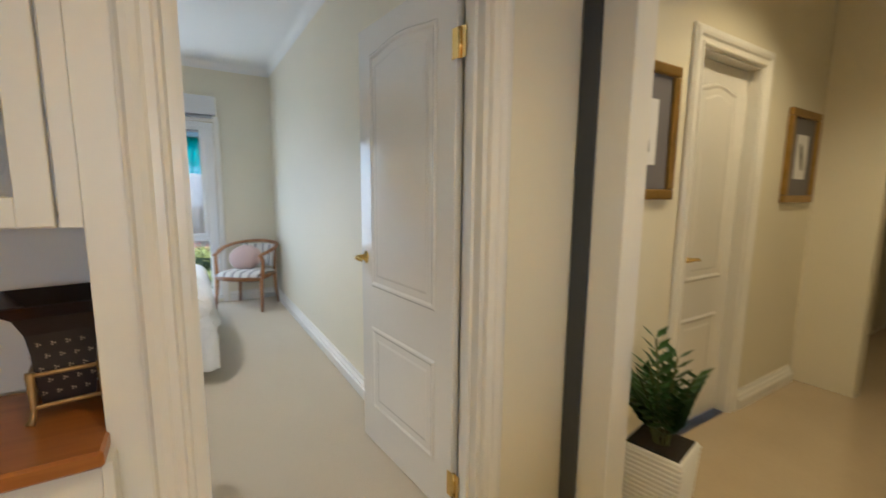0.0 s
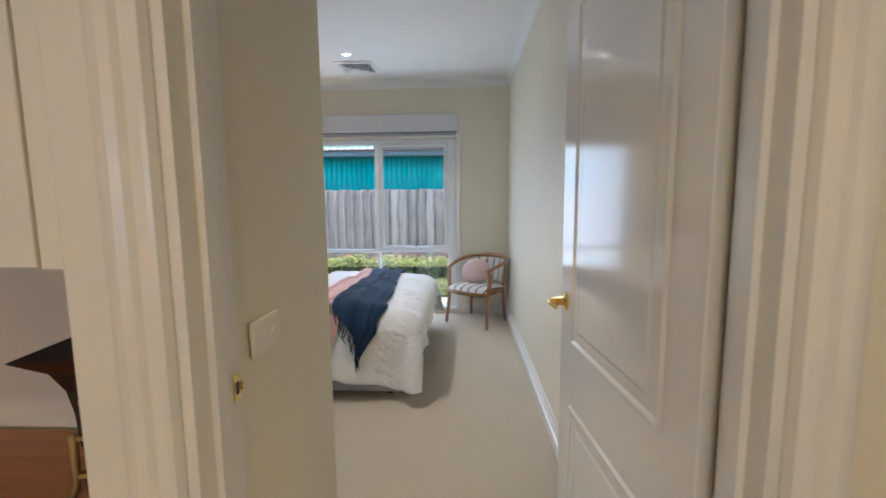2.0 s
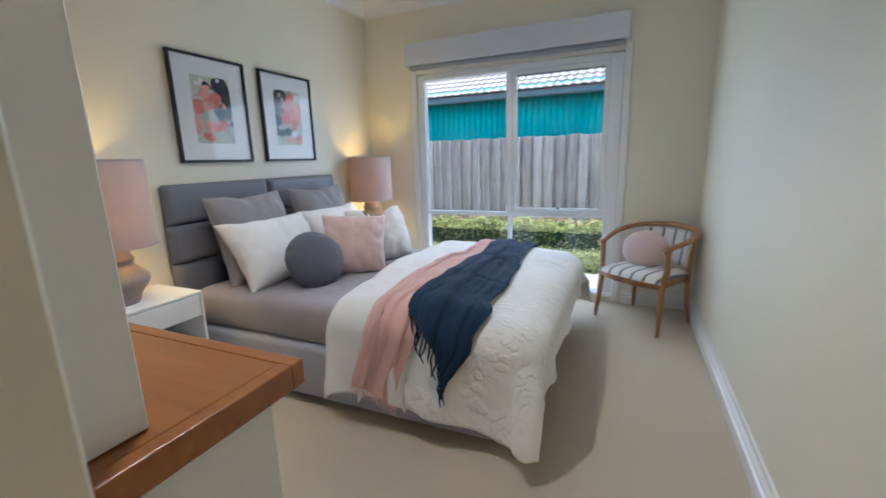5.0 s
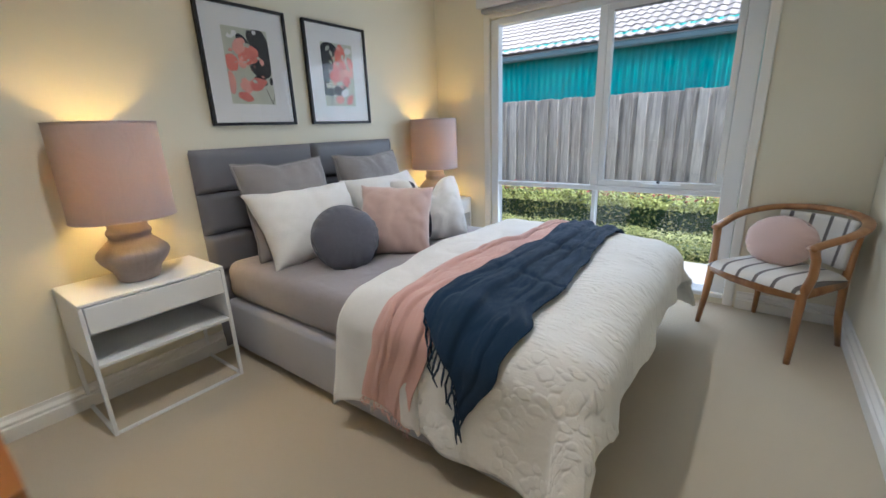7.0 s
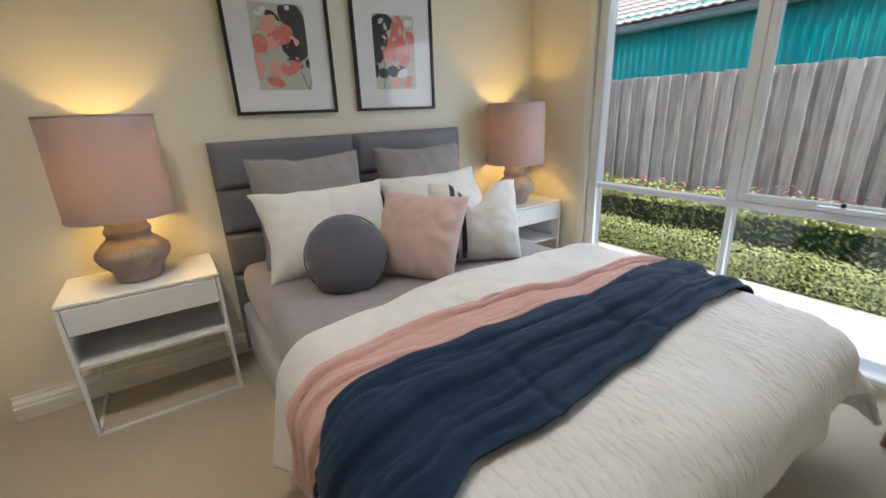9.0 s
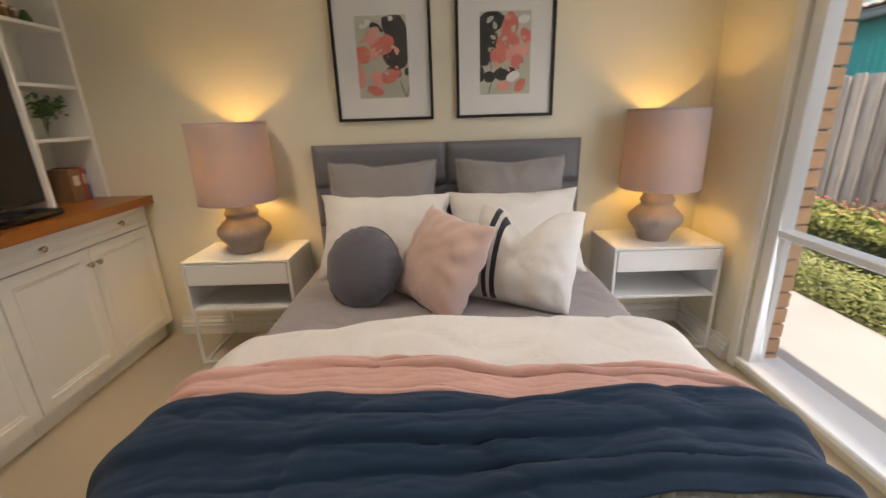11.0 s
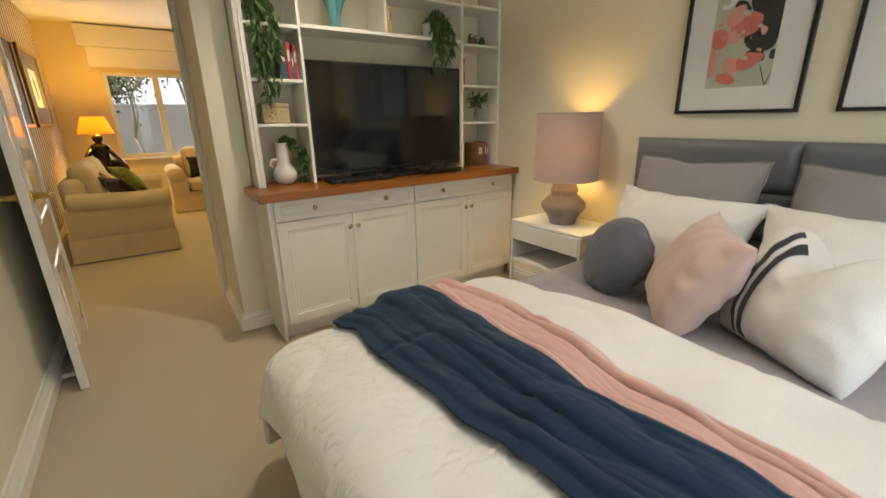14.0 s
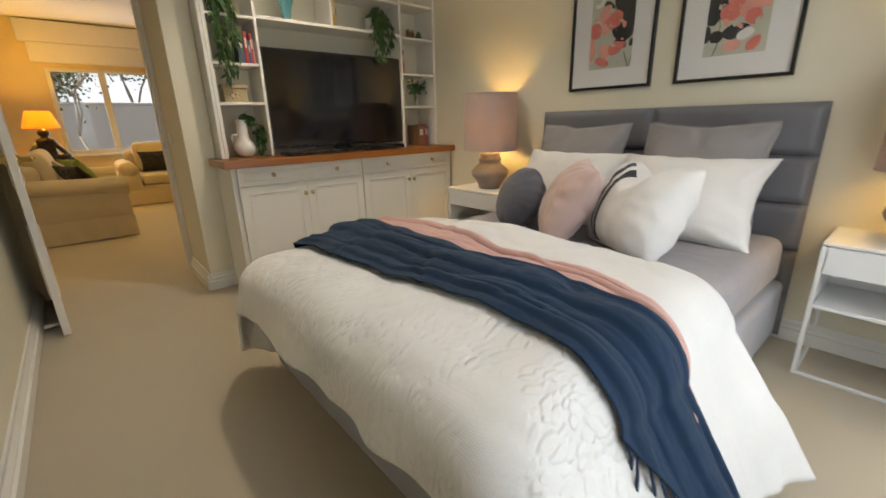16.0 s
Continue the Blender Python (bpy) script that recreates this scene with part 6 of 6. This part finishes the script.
def leaves(name, x0, x1, y0, y1, z0, z1, count, size, mats, label, seed, wave=0.05):
    """A clipped hedge: a solid core, coloured dark for inner shade, with a skin of many small leaves."""
    rng = random.Random(seed)
    core = structure(name + "_core", box(x0, x1, y0 + 0.07, y1 - 0.07, -0.13, z1 - 0.09), LEAFDARK, "hedge core, dark green to stand for the shade inside")
    for k, mat in enumerate(mats):
        verts, faces = [], []
        for _ in range(count // len(mats)):
            x = rng.uniform(x0, x1)
            bump = wave * n2(x * 2.5, seed) + 0.6 * wave * n2(x * 9, seed + 2)
            r = rng.random()
            if r < 0.55:
                p = Vector((x, rng.uniform(y0, y1), z1 + bump + rng.gauss(0, 0.022)))
                nrm = Vector((rng.gauss(0, 0.5), rng.gauss(0, 0.5), 1))
            else:
                p = Vector((x, y0 + rng.gauss(0.0, 0.022) + bump * 0.5, rng.uniform(z0, z1 + bump)))
                nrm = Vector((rng.gauss(0, 0.6), -1, rng.gauss(0.3, 0.6)))
            nrm.normalize()
            s = nrm.cross(Vector((rng.uniform(-1, 1), rng.uniform(-1, 1), rng.uniform(-1, 1)))).normalized()
            d = nrm.cross(s)
            ln = size * rng.uniform(0.6, 1.4)
            i = len(verts)
            verts += [p - d * ln, p + s * ln * 0.45, p + d * ln, p - s * ln * 0.45]
            faces.append((i, i + 1, i + 2, i + 3))
        me = bpy.data.meshes.new(name)
        me.from_pydata(verts, [], faces)
        me.materials.append(mat)
        tagged(new(name, me), label, "hedge", "", "stuff")


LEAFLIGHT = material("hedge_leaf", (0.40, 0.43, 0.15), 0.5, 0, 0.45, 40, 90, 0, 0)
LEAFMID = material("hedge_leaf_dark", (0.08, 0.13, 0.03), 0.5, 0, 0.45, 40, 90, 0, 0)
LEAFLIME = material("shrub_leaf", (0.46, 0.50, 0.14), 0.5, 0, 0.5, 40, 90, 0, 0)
LEAFRED = material("shrub_red_leaf", (0.36, 0.10, 0.07), 0.5, 0, 0.5, 40, 90, 0, 0)
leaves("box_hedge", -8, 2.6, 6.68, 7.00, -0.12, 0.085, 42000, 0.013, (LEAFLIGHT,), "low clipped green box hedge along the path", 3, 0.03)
# Mostly dark leaves here: the shade of the lower half is in their colour.
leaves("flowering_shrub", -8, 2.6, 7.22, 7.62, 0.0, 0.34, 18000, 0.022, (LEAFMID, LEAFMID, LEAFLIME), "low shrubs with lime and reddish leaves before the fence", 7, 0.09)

# Lime leaves along the top paint the sunlit edge into the colour.
leaves("shrub_lit_top", -8, 2.6, 7.19, 7.62, 0.28, 0.385, 17000, 0.020, (LEAFLIME, LEAFLIME, LEAFLIGHT), "lighter lime leaves that paint sunlight on the shrub tops", 9, 0.09)
LEAFROSE = material("shrub_flower", (0.62, 0.13, 0.16), 0.5, 0, 0.4, 40, 90, 0, 0)
leaves("red_flowers", -8, 2.6, 7.34, 7.60, 0.36, 0.44, 1500, 0.02, (LEAFROSE, LEAFRED), "small red flowers over the shrubs", 12, 0.10)
PALING = timber("weathered_paling", (0.36, 0.325, 0.29), (0.68, 0.635, 0.58), (10, 10, 0.9), 0.9, 0.0, 0.4, 0.32)
fence = thing("paling_fence", (-2.5, 7.90, -0.13), "weathered grey timber paling fence", "fence")
for z in (0.3, 0.95, 1.5):
    part("rail", box(-6.5, 6.5, 0.03, 0.075, z, z + 0.09), PALING, fence)

# the neighbour's house
TEALWALL = material("teal_corrugated_sheet", (0.02, 0.50, 0.46), 0.45, 0, 0.12, 3, 30, 0.05, 0.002)
FASCIA = material("grey_teal_gutter", (0.24, 0.36, 0.36), 0.4, 0, 0.06)
ROOFTILE = material("weathered_roof_tile", (0.52, 0.47, 0.43), 0.9, 0, 0.25, 8, 60, 0.4, 0.006, by_piece=0.5)
house = thing("neighbour_house", (-3.0, 9.2, -0.13), "neighbouring house with teal corrugated wall and tiled roof", "house")


def corrugated(u, v):
    x = -9 + 18 * u
    return (x, 0.05 + 0.014 * math.sin(x * 2 * math.pi / 0.105), 0.0 + 2.6 * v)


part("wall", sheet(corrugated, 1700, 1, 0.004), TEALWALL, house, "teal corrugated sheet wall", True)
part("gutter", box(-9.2, 9.2, -0.14, -0.03, 2.37, 2.46, 0.02), FASCIA, house, "grey-green gutter")
part("soffit", box(-9.2, 9.2, -0.03, 0.10, 2.40, 2.42), FASCIA, house)
roof = part("roof", moved(box(-9.4, 9.4, 0.0, 5.6, -0.08, -0.03), Matrix.Translation((0, -0.13, 2.50)) @ pose(0, 0, 0, 23, 0, 0)), ROOFTILE, house, "weathered grey-brown tiled roof")

# living room garden
WHITEWALL = material("white_garden_wall", (0.85, 0.85, 0.83), 0.85, 0, 0.06, 2, 80, 0.2, 0.003)
gw = thing("garden_wall", (0, -6.6, -0.13), "white rendered garden wall", "wall")
part("wall", box(-8, 6, -0.2, 0, 0, 1.72), WHITEWALL, gw)
part("coping", box(-8.02, 6.02, -0.23, 0.03, 1.721, 1.78, 0.01), WHITEWALL, gw)


def tree(at, h, seed, label, count=3600):
    ob = thing("tree", at, label, "tree", "garden trees")
    rng = random.Random(seed)
    b = bmesh.new()
    tips = []

    def grow(p, d, ln, r, depth):
        q = p + d * ln
        mid = p.lerp(q, 0.5) + Vector((rng.uniform(-1, 1), rng.uniform(-1, 1), 0)) * ln * 0.08
        tube([p, mid, q], [r, r * 0.85, r * 0.65], 7, bm=b)
        if depth == 0:
            tips.append(q)
            return
        for _ in range(3):
            nd = (d + Vector((rng.uniform(-1, 1), rng.uniform(-1, 1), rng.uniform(-0.3, 0.7))) * 0.75).normalized()
            grow(q, nd, ln * rng.uniform(0.6, 0.8), r * 0.62, depth - 1)
            if depth < 3:
                tips.append(q + nd * 0.1)
    grow(Vector((0, 0, 0)), Vector((0.1, 0, 1)).normalized(), h * 0.38, h * 0.011, 3)
    part("trunk", b, material("pale_bark", (0.42, 0.38, 0.32), 0.9, 0, 0.2, 12, 80, 0.4), ob, "pale branching trunk", True)
    part("crown", leaf_spray([tuple(t) for t in tips], count, 0.07, rng, 0.3, spread=0.20), LEAFMID, ob, "loose crown of green leaves")
    return ob


tree((0.25, -5.5, -0.13), 3.0, 31, "slender garden tree with bare pale branches", 260)
tree((-1.0, -7.8, -0.13), 4.2, 37, "leafy garden tree behind the white wall")
tree((1.6, -8.2, -0.13), 4.0, 41, "leafy garden tree behind the white wall")

tree((-2.2, -7.9, -0.13), 3.4, 43, "leafy garden tree behind the white wall")
tree((0.4, -7.6, -0.13), 3.2, 47, "leafy garden tree behind the white wall")
# Glowing panel added so the view through the living room window looks bright.
structure("backdrop", box(-30, 30, -13.2, -13.0, -0.13, 9), glowing("glowing_backdrop", (0.93, 0.96, 1.0), 0.75), "glowing pale panel added behind the garden trees")

# ---- pieces, last ----
rng = random.Random(17)
meshes = []
for k in range(5):
    b = box(-0.052, 0.052, -0.008, 0.008, 0, 1.665 + 0.005 * (k - 2), 0.002)
    me = bpy.data.meshes.new("paling")
    b.to_mesh(me)
    b.free()
    me.materials.append(PALING)
    meshes.append(me)
for i in range(162):
    o = new("paling", meshes[rng.randrange(5)])
    o.parent = fence
    o.location = (-6.4 + 0.079 * i + rng.uniform(-0.005, 0.005), (0.018 if i % 2 else 0.0) - 0.0005 * (i % 3), 0.0)
    o.rotation_euler = (0, rng.uniform(-0.006, 0.006), rng.uniform(-0.03, 0.03))

b = bmesh.new()
fl_ = sheet(lambda u, v: ((u - 0.5) * 0.30, v * 0.36, 0.012 * math.cos(4 * math.pi * u) + 0.022 * (1 - v)), 8, 2, 0.014)
tile_me = bpy.data.meshes.new("roof_tile")
fl_.to_mesh(tile_me)
fl_.free()
tile_me.materials.append(ROOFTILE)
b.free()
slope = Matrix.Translation((0, -0.13, 2.50)) @ pose(0, 0, 0, 23, 0, 0)
for row in range(8):
    for col in range(37):
        o = new("roof_tile", tile_me)
        o.parent = house
        o.matrix_local = slope @ Matrix.Translation((-6.2 + 0.30 * col + (0.15 if row % 2 else 0), -0.03 + 0.31 * row, 0.0))

BRICK = material("orange_brown_brick", (0.66, 0.40, 0.23), 0.9, 0, 0.25, 14, 120, 0.5, 0.004, by_piece=0.6)
mb = []
for w in (0.23, 0.11):
    b = box(-w / 2, w / 2, -0.055, 0.055, 0, 0.076, 0.004)
    me = bpy.data.meshes.new("brick")
    b.to_mesh(me)
    b.free()
    me.materials.append(BRICK)
    mb.append(me)
for row in range(28):
    x = -1.53
    for k in range(3):
        half = (row % 2 == 1 and k == 0)
        w = 0.11 if half else 0.23
        o = new("brick", mb[1 if half else 0])
        o.parent = brick_wall
        o.location = (x - w / 2, 5.594, -0.11 + 0.086 * row)
        x -= w + 0.01
